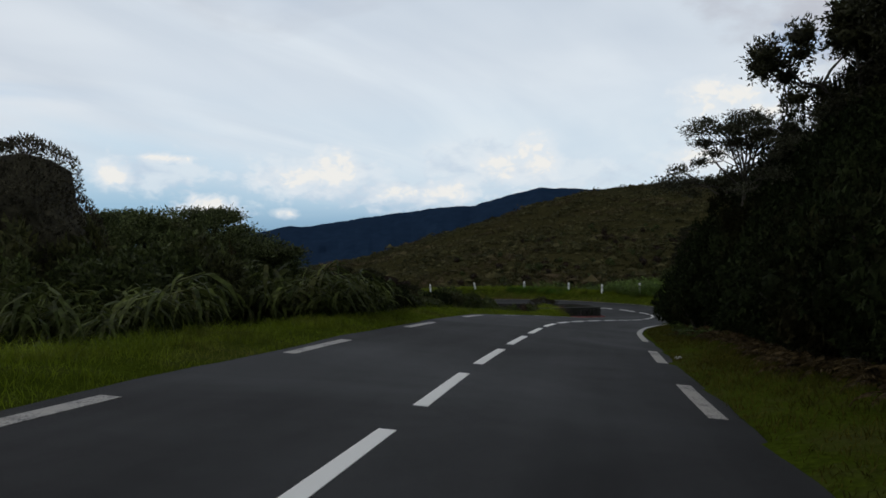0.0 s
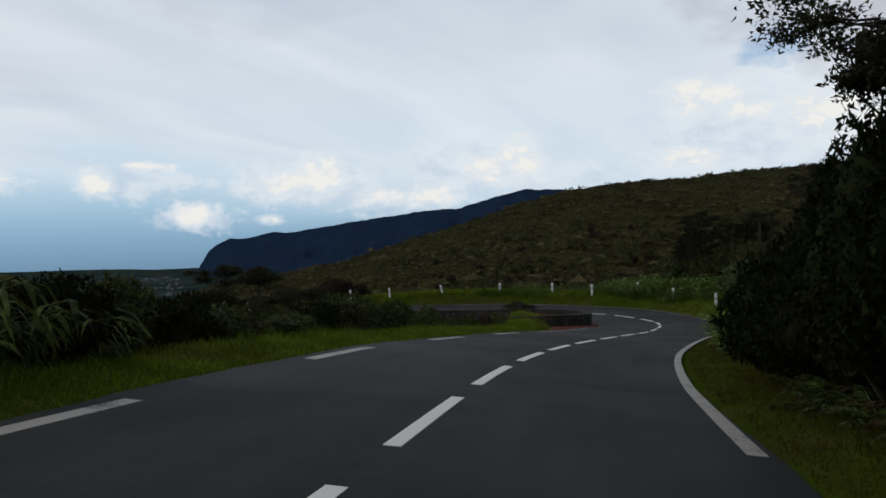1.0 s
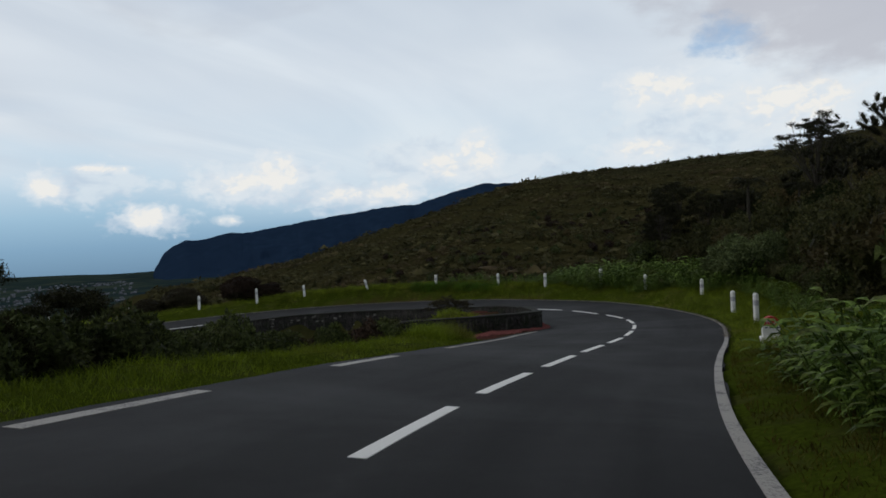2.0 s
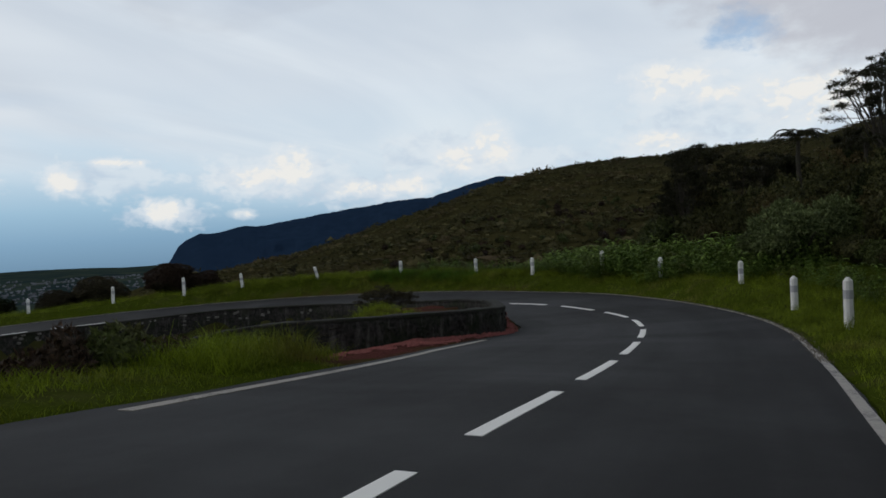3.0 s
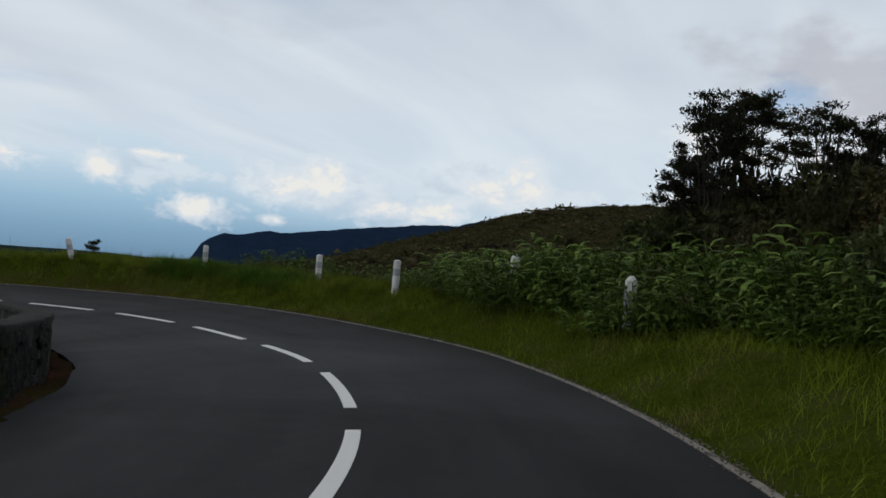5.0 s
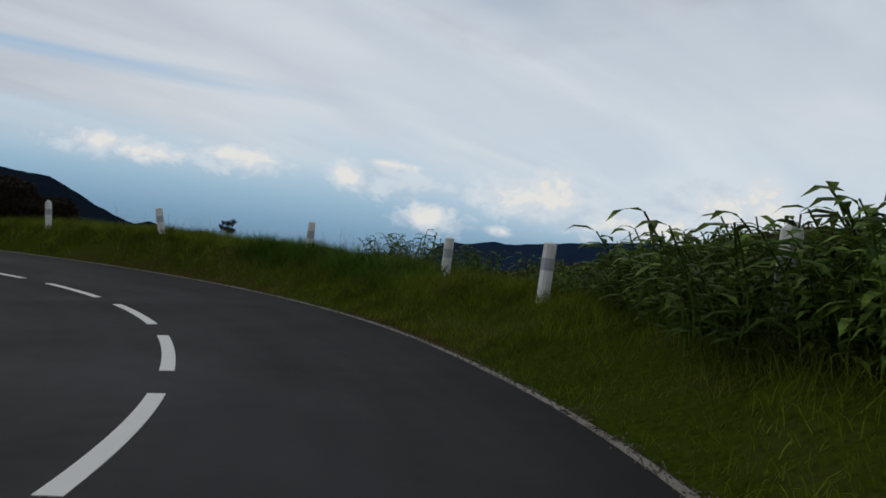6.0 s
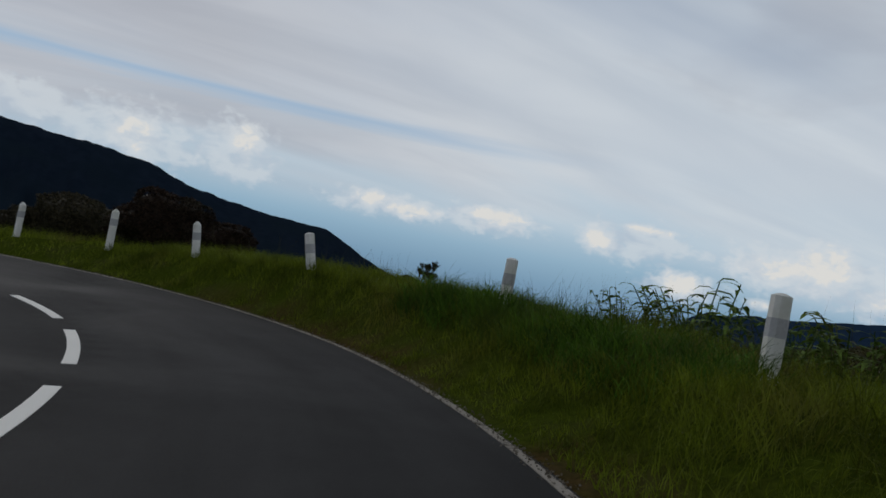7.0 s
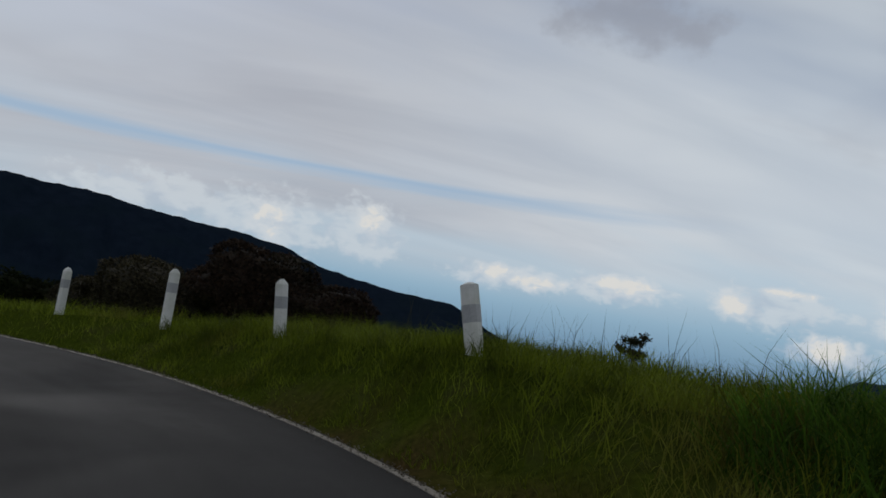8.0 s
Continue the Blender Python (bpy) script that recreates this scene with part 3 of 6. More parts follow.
def height(x, y):
    shape = np.shape(x)
    x, y = np.ravel(np.asarray(x, float)), np.ravel(np.asarray(y, float))
    s, d, i = nearest(x, y)
    right = d >= 0
    e = np.abs(d) - np.where(right, RIGHT_W[i] - 0.12, LEFT_W[i]) - 0.28
    edge = MID[i, 2] + BANK[i] * np.where(right, RIGHT_W[i], -LEFT_W[i])
    ep = np.clip(e, 0, None)
    bump = fbm(x / 2.3, y / 2.3, 11, 3) * 0.07 * smooth01(e, 0.3, 1.5)
    # right-hand side: a cut slope first, a grassy lip round the hairpin
    cut = 0.08 * np.minimum(ep, 2.2) + 0.45 * np.clip(ep - 2.2, 0, 9) + 0.22 * np.clip(ep - 11, 0, None)
    rise = along(s, ((50, 0.02), (54, 0.08), (58.5, 0.66), (64, 0.66), (67.5, 0.76), (72, 0.78), (76, 0.78), (79, 0.94), (82, 0.92), (84.5, 1.08), (88.5, 0.86), (92, 0.7), (96, 0.54), (101, 0.45)))
    lip = rise * smooth01(ep, 0.1, along(s, ((81, 1.8), (83.2, 1.15), (86.5, 1.2), (89, 1.6)))) + 0.12 * smooth01(ep, 2.0, 3.4)
    fall = along(s, ((50, 0.28), (60, 0.2), (68, 0.08), (74, -0.12), (80, -0.3))) * np.clip(ep - 3.6, 0, None)
    mixed = smooth01(s, 36, 52)
    rz = edge + cut * (1 - mixed) + (lip + fall) * mixed
    # left-hand side: verge, then down into the hollow between the two roads
    floor = -4.6 - 0.05 * np.clip(12 - x, 0, 40) - 0.04 * np.clip(50 - y, -30, 60) * 0
    near = edge + 0.10 * smooth01(ep, 0.2, 1.2) - along(s, ((10, 0.12), (20, 0.2), (27, 0.42))) * np.clip(ep - 2.0, 0, 7) - 0.4 * np.clip(ep - 9.0, 0, None)
    bed = -2.15 + 0.62 * np.exp(-(((x - 8.0) / 1.5) ** 2 + ((y - 61.8) / 3.2) ** 2))
    low = edge - 2.0 * smooth01(ep, 0.55, 0.95)
    nose = smooth01(s, 46.5, 49.5) * (1 - smooth01(s, 66, 70)) * smooth01(ep, 0.75, 1.15) * smooth01(y - np.interp(x, BED_X, BED_Y), 0.0, 0.25) * smooth01(x, 6.6, 7.4)
    foot = np.interp(x, (4.0, 5.3, 7.3, 9.3, 11.3, 12.2), (-2.1, -2.0, -1.92, -1.66, -1.86, -2.1))
    share = ep / (ep + 0.85 * np.clip(np.interp(x, BED_X, BED_Y) - y, 0, None) + 0.05)
    strip = smooth01(s, 39.8, 42.6) * (s < 60) * smooth01(x, 2.5, 4.5)
    near = near * (1 - strip) + (edge + (foot - edge) * share**1.2) * strip
    lz = np.where(s < 60, near, low)
    lz = np.maximum(lz, floor)
    lz = lz * (1 - nose) + bed * nose
    lz = lz + 0.10 * np.exp(-(((x - 6.9) / 1.3) ** 2 + ((y - 47.2) / 1.5) ** 2)) * smooth01(ep, 0.2, 0.9)
    z = np.where(right, rz, lz) + bump
    far = far_height(x, y)
    w = np.where(right, smooth01(ep, 14, 60), smooth01(ep, 30, 80))
    z = z * (1 - w) + far * w
    z = np.where(e < 0.12, MID[i, 2] + BANK[i] * d - 0.12, z)
    return z.reshape(shape)


GRID = []


def sheet_height(x, y):
    """Height of the ground sheet itself, which is coarser far off."""
    xs, ys, gz = GRID
    i, j = np.clip(np.searchsorted(xs, x) - 1, 0, len(xs) - 2), np.clip(np.searchsorted(ys, y) - 1, 0, len(ys) - 2)
    u, w = (x - xs[i]) / (xs[i + 1] - xs[i]), (y - ys[j]) / (ys[j + 1] - ys[j])
    return (gz[j, i] * (1 - u) + gz[j, i + 1] * u) * (1 - w) + (gz[j + 1, i] * (1 - u) + gz[j + 1, i + 1] * u) * w


def build_ground():
    def axis(lo, hi, step):
        core = np.arange(lo, hi + step, step)
        out, a, st = [], core[-1], step
        while a < 4700:
            st *= 1.09
            a += st
            out.append(a)
        left, a, st = [], core[0], step
        while a > -4700:
            st *= 1.09
            a -= st
            left.append(a)
        return np.r_[left[::-1], core, out]

    xs, ys = axis(-26, 32, 0.55), axis(-12, 100, 0.55)
    gx, gy = np.meshgrid(xs, ys)
    gz = height(gx, gy)
    nx, ny = len(xs), len(ys)
    GRID.extend((xs, ys, gz))
    k = (np.arange(ny - 1)[:, None] * nx + np.arange(nx - 1)[None]).ravel()
    me = mesh_of("ground", np.stack([gx.ravel(), gy.ravel(), gz.ravel()], 1), np.stack([k, k + 1, k + nx + 1, k + nx], 1), M_GROUND, True)
    s, d, i = nearest(gx, gy)
    e = np.abs(d) - np.where(d > 0, RIGHT_W[i], LEFT_W[i])
    reach = np.where(d > 0, np.interp(s, (30, 50, 60), (4.0, 5.0, 7.5)), np.interp(s, (-1, 4), (7.0, 3.0)))
    me.attributes.new("turf", "FLOAT", "POINT").data.foreach_set("value", ((1 - smooth01(e, reach, reach + 2.5)) * np.where((d < 0) & (s > 58), 0.15, np.where((d < 0) & (s > 40.5), 0.1, 1.0))).astype(np.float32))
    red = smooth01(s, 39.8, 41.2) * (1 - smooth01(s, 68, 74)) * (d < 0) * smooth01(e, 0.25, 0.7) * (1 - smooth01(e, 4.0, 6.5)) * smooth01(gx.ravel(), 3.8, 5.2)
    red *= 0.3 + 0.7 * smooth01(fbm(gx.ravel() * 0.9, gy.ravel() * 0.9, 15), -0.45, 0.35)
    red = np.maximum(red, smooth01(s, 69, 73) * (1 - smooth01(s, 84, 88)) * (d > 0) * (1 - smooth01(e, 0.3, 0.75)) * smooth01(fbm(gx.ravel() * 0.7, gy.ravel() * 0.7, 5), -0.4, 0.4) * 0.6)
    me.attributes.new("scoria", "FLOAT", "POINT").data.foreach_set("value", red.astype(np.float32))
    # share of the painted haze colour, growing with distance
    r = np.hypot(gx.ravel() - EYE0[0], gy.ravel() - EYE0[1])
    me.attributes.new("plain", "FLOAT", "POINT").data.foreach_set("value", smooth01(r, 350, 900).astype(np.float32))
    return tagged(new("ground", me), "grassy verges and brown scrubby soil falling away to a plain", "ground", kind="structure")


ground = build_ground()


def ribbon(s, left, right, lift, thick, across=2):
    """A strip on the road from offset left to right along s, with a lower side all round."""
    s = np.asarray(s, float)
    left, right = np.broadcast_to(left, s.shape), np.broadcast_to(right, s.shape)
    cols = np.linspace(0, 1, across)
    top = np.concatenate([road_point(s, left + (right - left) * c, lift) for c in cols]).reshape(across, len(s), 3)
    a, b = top[0].copy(), top[-1].copy()
    a[:, 2] -= thick
    b[:, 2] -= thick
    rows = np.concatenate([a[None], top, b[None]])
    n, m = rows.shape[:2]
    k = (np.arange(n - 1)[:, None] * m + np.arange(m - 1)[None]).ravel()
    faces = np.stack([k, k + 1, k + m + 1, k + m], 1)[:, ::-1].tolist()
    faces.append([r * m for r in range(n)])
    faces.append([r * m + m - 1 for r in range(n)][::-1])
    return rows.reshape(-1, 3), faces


def build_road():
    sel = (SS > -62) & (SS < 165)
    s = SS[sel]
    wob_l = fbm(s / 1.7, s * 0 + 3, 21, 3) * 0.05
    wob_r = fbm(s / 1.7, s * 0 + 9, 22, 3) * 0.05
    v, f = ribbon(s, -LEFT_W[sel] - 0.30 + wob_l, RIGHT_W[sel] + np.interp(s, (6, 12, 46, 54), (0.28, 0.13, 0.11, 0.07)) + wob_r, 0.0, 0.25, 9)
    me = mesh_of("road", v, f, M_ASPHALT)
    sv, dv, _i = nearest(v[:, 0], v[:, 1])
    flow = np.stack([dv * 1.3, sv * 0.07, np.zeros(len(v))], 1).astype(np.float32)
    me.attributes.new("lane", "FLOAT_VECTOR", "POINT").data.foreach_set("vector", flow.ravel())
    road = tagged(new("road", me), "dark grey asphalt two-lane mountain road round a hairpin bend", "road", kind="structure")

    def strip(name, a, b, d, w, lift, mat, label=""):
        n = max(2, int((b - a) / 0.3) + 1)
        q = np.linspace(a, b, n)
        dd = np.interp(q, SS, d) if isinstance(d, np.ndarray) else np.full(n, d)
        w = np.interp(q, *w) if isinstance(w, tuple) else w
        v, f = ribbon(q, dd - w / 2, dd + w / 2, lift, lift + 0.01)
        return part(name, mesh_of(name, v, f, mat), road, label)

    # centre dashes of three metres with gaps of a metre and a third
    s = -13 * 4.333
    while s < 120:
        strip("centre_dash", s, s + 3.0, 0.0, 0.15, 0.006, M_DASH)
        s += 4.333
    # broken edge line up to the bend on the left, solid round the inside
    s = L_PHASE - 10 * 7.5
    while s < 28:
        strip("edge_dash", s, s + 2.9, -LEFT_W + 0.02, 0.2, 0.006, M_EDGE)
        s += 7.5
    strip("edge_dash", 28.3, 31.2, -LEFT_W + 0.02, 0.2, 0.006, M_EDGE)
    strip("edge_line", 34.6, 48.5, -LEFT_W + 0.02, 0.17, 0.006, M_GRIT, "gritty grey edge line")
    for a in np.arange(3.2 - 6 * 6.5, 4, 6.5):
        strip("edge_dash", a, a + 3.0, RIGHT_W + 0.02, 0.2, 0.006, M_EDGE)
    strip("edge_line", 9.8, 56.0, RIGHT_W + 0.04, ((9.8, 24, 38, 48, 56), (0.18, 0.15, 0.12, 0.11, 0.09)), 0.006, M_EDGE, "worn whitish edge line")
    strip("edge_line", 56.02, 140.0, RIGHT_W + 0.02, 0.09, 0.006, M_GRIT, "gritty worn edge line half lost in the grass")
    return road


L_PHASE = 6.6
road = build_road()

# ---------------------------------------------------------------- parapet round the inside of the bend
def wall_line():
    """Foot of the parapet: along the planted bed, round the nose, back along the lower road."""
    pts = [(3.6, 54.66), (4.4, 54.6), (5.2, 54.53), (6.2, 54.5), (8.25, 54.75), (10.05, 55.95), (11.15, 57.12), (11.8, 58.7)]
    s = np.arange(61.0, 128.0, 1.0)
    inner = road_point(s, -np.interp(s, SS, LEFT_W) - np.interp(s, (61, 66, 75), (0.92, 0.88, 0.6)))
    pts3 = [(x, y, 0.0) for x, y in pts] + inner.tolist()
    return spline(np.array(pts3), 6)


def sweep_wall(line, base_z, top_z, half, seed, rough=0.03, rows=7, across=3):
    n = len(line)
    t = np.gradient(line[:, :2], axis=0)
    t /= np.linalg.norm(t, axis=1)[:, None]
    nor = np.stack([t[:, 1], -t[:, 0]], 1)
    length = np.r_[0, np.cumsum(np.linalg.norm(np.diff(line[:, :2], axis=0), axis=1))]
    prof = [(1, f) for f in np.linspace(0, 1, rows)] + [(c, 1) for c in np.linspace(1, -1, across + 2)[1:-1]] + [(-1, f) for f in np.linspace(1, 0, rows)]
    verts = []
    for k, (c, f) in enumerate(prof):
        z = base_z + (top_z - base_z) * f
        r = fbm(length * 2.3, z * 2.3 + k * 0.01 + 7 * c, seed, 3) * rough
        w = half * c * (1 + 0.10 * (1 - f)) + np.sign(c) * r
        verts.append(np.stack([line[:, 0] + nor[:, 0] * w, line[:, 1] + nor[:, 1] * w, z + (r * 0.6 if f == 1 else 0)], 1))
    v = np.concatenate(verts)
    m = len(prof)
    k = (np.arange(m - 1)[:, None] * n + np.arange(n - 1)[None]).ravel()
    faces = np.stack([k, k + 1, k + n + 1, k + n], 1).tolist()
    faces += [[r * n for r in range(m)][::-1], [r * n + n - 1 for r in range(m)]]
    return v, faces


WALL = wall_line()
_tp = np.array([(3.4, -1.35), (4.4, -1.14), (5.4, -1.02), (6.2, -0.98), (8.3, -0.97), (10.2, -1.09), (11.35, -1.20), (12.0, -1.32)])


def wall_heights():
    s, d, i = nearest(WALL[:, 0], WALL[:, 1])
    k = np.arange(len(WALL))
    nose = int(np.argmin(np.hypot(WALL[:, 0] - 12.0, WALL[:, 1] - 58.6)))
    roadz = MID[i, 2] - BANK[i] * LEFT_W[i]
    near_top = np.interp(WALL[:, 0], _tp[:, 0], _tp[:, 1])
    far_top = roadz + np.interp(s, (60, 66, 76, 82, 87, 93, 100), (0.82, 0.78, 0.62, 0.64, 0.66, 0.50, 0.42))
    top = np.where(k <= nose, near_top, far_top)
    for _ in range(10):
        top[1:-1] = 0.25 * top[:-2] + 0.5 * top[1:-1] + 0.25 * top[2:]
    base = np.where(k <= nose, -2.6, roadz - np.interp(s, (61, 68, 74), (0.6, 1.2, 2.6)))
    return base, top


def build_wall():
    base, top = wall_heights()
    root = tagged(new("parapet_wall"), "low dark mossy stone parapet curving round the inside of the bend", "wall")
    root.location = (*WALL[0][:2], base[0])
    inv = Matrix.Translation(root.location).inverted()
    v, f = sweep_wall(WALL, base, top - 0.06, 0.2, 31, 0.03)
    ob = part("masonry", mesh_of("masonry", v, f, M_STONE, True), root)
    ob.matrix_parent_inverse = inv
    v, f = sweep_wall(WALL, top - 0.058, top + 0.02, 0.208, 33, 0.035, 3)
    ob = part("coping", mesh_of("coping", v, f, M_COPING, True), root, "weathered grey stone coping")
    ob.matrix_parent_inverse = inv
    # pale stones that stand out of the lower road's wall
    r = np.random.default_rng(19)
    shapes = []
    for k in range(4):
        bm = bmesh.new()
        bmesh.ops.create_cube(bm, size=1)
        bmesh.ops.bevel(bm, geom=bm.edges[:], offset=0.16, segments=1, affect="EDGES")
        for q in bm.verts:
            q.co += Vector(r.normal(size=3) * 0.05)
        me = bpy.data.meshes.new("stone")
        bm.to_mesh(me)
        bm.free()
        me.materials.append(M_PALE_STONE)
        shapes.append(me)
    far = np.nonzero((WALL[:, 0] < 4) & (WALL[:, 0] > -16) & (WALL[:, 1] > 70))[0]
    for k in range(38):
        i = int(far[int(r.integers(len(far) - 1))])
        t = Vector((*(WALL[i + 1] - WALL[i])[:2], 0)).normalized()
        out = Vector((-t.y, t.x, 0))
        if out.y > 0:
            out = -out
        z = top[i] - 0.08 - abs(r.normal()) * 0.35
        ob = part("stone", shapes[k % 4], root)
        w, h = r.uniform(0.10, 0.26), r.uniform(0.06, 0.15)
        place = Vector((WALL[i][0], WALL[i][1], z)) + t * r.uniform(0, 0.5) + out * 0.2
        ob.matrix_parent_inverse = inv
        ob.matrix_basis = Matrix.Translation(place) @ Matrix.Rotation(math.atan2(t.y, t.x), 4, "Z") @ Matrix.Diagonal((w, 0.09, h, 1))
    # rough dark rubble proud of the face towards the descent and round the nose
    rubble = []
    for me in shapes:
        dark = me.copy()
        dark.name = "stone"
        dark.materials.clear()
        dark.materials.append(M_STONE)
        rubble.append(dark)
    face = np.nonzero((np.arange(len(WALL)) < 70) & (WALL[:, 0] > 4.6))[0]
    for k in range(170):
        i = int(face[int(r.integers(len(face) - 1))])
        t = Vector((*(WALL[i + 1] - WALL[i])[:2], 0)).normalized()
        out = Vector((t.y, -t.x, 0))
        z = top[i] - 0.13 - r.uniform(0, 0.85)
        ob = part("stone", rubble[k % 4], root)
        w, h = r.uniform(0.18, 0.42), r.uniform(0.11, 0.22)
        place = Vector((WALL[i][0], WALL[i][1], z)) + t * r.uniform(0, 0.3) + out * 0.19
        ob.matrix_parent_inverse = inv
        ob.matrix_basis = Matrix.Translation(place) @ Matrix.Rotation(math.atan2(t.y, t.x), 4, "Z") @ Matrix.Rotation(r.normal() * 0.12, 4, "Y") @ Matrix.Diagonal((w, 0.11, h, 1))
    return root


wall = build_wall()

# ---------------------------------------------------------------- far relief
def ridge(name, label, table, dist, foot, depth, seed, jag, mat):
    """A mountain from its skyline: azimuth and elevation in degrees, seen from the road."""
    t = np.array(table, float)
    az = np.arange(t[0, 0], t[-1, 0], 0.12)
    el = np.interp(az, t[:, 0], t[:, 1]) + fbm(az * 1.3, az * 0 + seed, seed, 4) * jag
    rows = []
    for f in np.linspace(0, 1, 14):
        r = dist - depth * (1 - f) + fbm(az * 0.8, az * 0 + f * 6, seed + 5, 4) * depth * 0.06 * math.sin(f * math.pi)
        top = EYE0[2] + dist * np.tan(np.radians(el))
        z = foot + (top - foot) * (f ** 1.15)
        rows.append(np.stack([EYE0[0] + r * np.sin(np.radians(az)), EYE0[1] + r * np.cos(np.radians(az)), z], 1))
    last = rows[-1].copy()
    last[:, 2] = foot
    last[:, :2] = EYE0[:2] + (last[:, :2] - EYE0[:2]) * 1.12
    rows.append(last)
    v, n, m = np.concatenate(rows), len(az), len(rows)
    k = (np.arange(m - 1)[:, None] * n + np.arange(n - 1)[None]).ravel()
    return tagged(new(name, mesh_of(name, v, np.stack([k, k + 1, k + n + 1, k + n], 1), mat, True)), label, "mountain", kind="structure")


ridge("backdrop_headland", "long forested headland painted haze-blue, with a steep sea cliff",
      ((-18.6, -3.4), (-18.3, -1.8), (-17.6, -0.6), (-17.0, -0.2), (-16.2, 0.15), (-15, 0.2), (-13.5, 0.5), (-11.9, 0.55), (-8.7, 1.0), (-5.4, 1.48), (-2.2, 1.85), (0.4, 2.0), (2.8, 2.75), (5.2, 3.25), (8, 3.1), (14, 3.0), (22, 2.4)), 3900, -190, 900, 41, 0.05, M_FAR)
ridge("backdrop_mountain", "dark mountain slope painted haze-blue, descending towards the sea",
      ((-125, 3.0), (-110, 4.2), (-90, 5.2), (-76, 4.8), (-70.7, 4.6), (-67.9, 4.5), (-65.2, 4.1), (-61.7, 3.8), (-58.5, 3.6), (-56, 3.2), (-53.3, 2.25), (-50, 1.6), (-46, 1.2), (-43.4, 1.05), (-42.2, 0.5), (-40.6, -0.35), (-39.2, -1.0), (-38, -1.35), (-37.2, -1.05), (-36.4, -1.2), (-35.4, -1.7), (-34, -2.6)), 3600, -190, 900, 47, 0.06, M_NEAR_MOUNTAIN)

# ---------------------------------------------------------------- plant building blocks
def unit(v):
    return v / np.maximum(np.linalg.norm(v, axis=-1, keepdims=True), 1e-9)


def leaf_quads(r, pos, way, length, width, fold=0.15):
    """Small pointed leaves: a folded diamond each."""
    n = len(pos)
    way = unit(way)
    side = unit(np.cross(way, r.normal(size=(n, 3))))
    nor = np.cross(side, way)
    length, width = np.broadcast_to(length, n)[:, None], np.broadcast_to(width, n)[:, None]
    mid = pos + way * length * 0.45 + nor * width * fold
    v = np.stack([pos, mid + side * width * 0.5, pos + way * length, mid - side * width * 0.5], 1).reshape(-1, 3)
    k = np.arange(n)[:, None] * 4
    return v, np.concatenate([k + (0, 1, 2), k + (0, 2, 3)])


def leaf_points(r, pos, way, length, width):
    """Small leaves seen only in the mass: one pointed face each, widest near the stalk."""
    n = len(pos)
    way = unit(way)
    side = unit(np.cross(way, r.normal(size=(n, 3))))
    length, width = np.broadcast_to(length, n)[:, None], np.broadcast_to(width, n)[:, None]
    v = np.stack([pos - side * width * 0.5, pos + side * width * 0.5, pos + way * length], 1).reshape(-1, 3)
    return v, np.arange(3 * n).reshape(n, 3)


def long_leaves(r, pos, way, length, width, droop=0.35):
    """Long blades that bend under their weight: three sections each."""
    n = len(pos)
    way = unit(way)
    side = unit(np.cross(way, np.array((0, 0, 1.0))) + r.normal(size=(n, 3)) * 0.25)
    length, width = np.broadcast_to(length, n)[:, None], np.broadcast_to(width, n)[:, None]
    down = np.array((0, 0, -1.0)) * length * droop
    p1, p2, p3 = pos + way * length * 0.3 + down * 0.06, pos + way * length * 0.68 + down * 0.4, pos + way * length * 0.95 + down
    s1, s2 = side * width * 0.5, side * width * 0.42
    v = np.stack([pos, p1 + s1, p1 - s1, p2 + s2, p2 - s2, p3], 1).reshape(-1, 3)
    k = np.arange(n)[:, None] * 6
    return v, np.concatenate([k + (0, 2, 1), k + (1, 2, 4), k + (1, 4, 3), k + (3, 4, 5)])


def tubes(segs, sides=5):
    """Tapered branch pieces from rows of start, end, start radius, end radius."""
    a = np.array([s[0] for s in segs], float)
    b = np.array([s[1] for s in segs], float)
    ra, rb = np.array([s[2] for s in segs])[:, None, None], np.array([s[3] for s in segs])[:, None, None]
    w = unit(b - a)
    u = unit(np.cross(w, np.where(np.abs(w[:, 2:3]) > 0.9, (1.0, 0, 0), (0, 0, 1.0))))
    v = np.cross(w, u)
    t = np.arange(sides) * 2 * math.pi / sides
    ring = u[:, None] * np.cos(t)[None, :, None] + v[:, None] * np.sin(t)[None, :, None]
    verts = np.concatenate([a[:, None] + ring * ra, b[:, None] + ring * rb], 1).reshape(-1, 3)
    k = np.arange(len(segs))[:, None] * 2 * sides
    faces = [k + (i, (i + 1) % sides, sides + (i + 1) % sides, sides + i) for i in range(sides)]
    return verts, np.concatenate(faces)


def blob(r, radii, seed, sub=3, amp=0.22):
    """An uneven leafy heart inside a crown."""
    bm = bmesh.new()
    bmesh.ops.create_icosphere(bm, subdivisions=sub, radius=1)
    v = np.array([q.co for q in bm.verts])
    f = np.array([[q.index for q in p.verts] for p in bm.faces])
    bm.free()
    d = fbm(v[:, 0] * 2 + seed, v[:, 1] * 2 + v[:, 2] * 1.7, seed, 3) * amp
    return v * (1 + d)[:, None] * np.array(radii), f


def join(parts):
    vs, fs, base = [], [], 0
    for v, f in parts:
        vs.append(v)
        fs.extend((np.asarray(f) + base).tolist())
        base += len(v)
    return np.concatenate(vs), fs


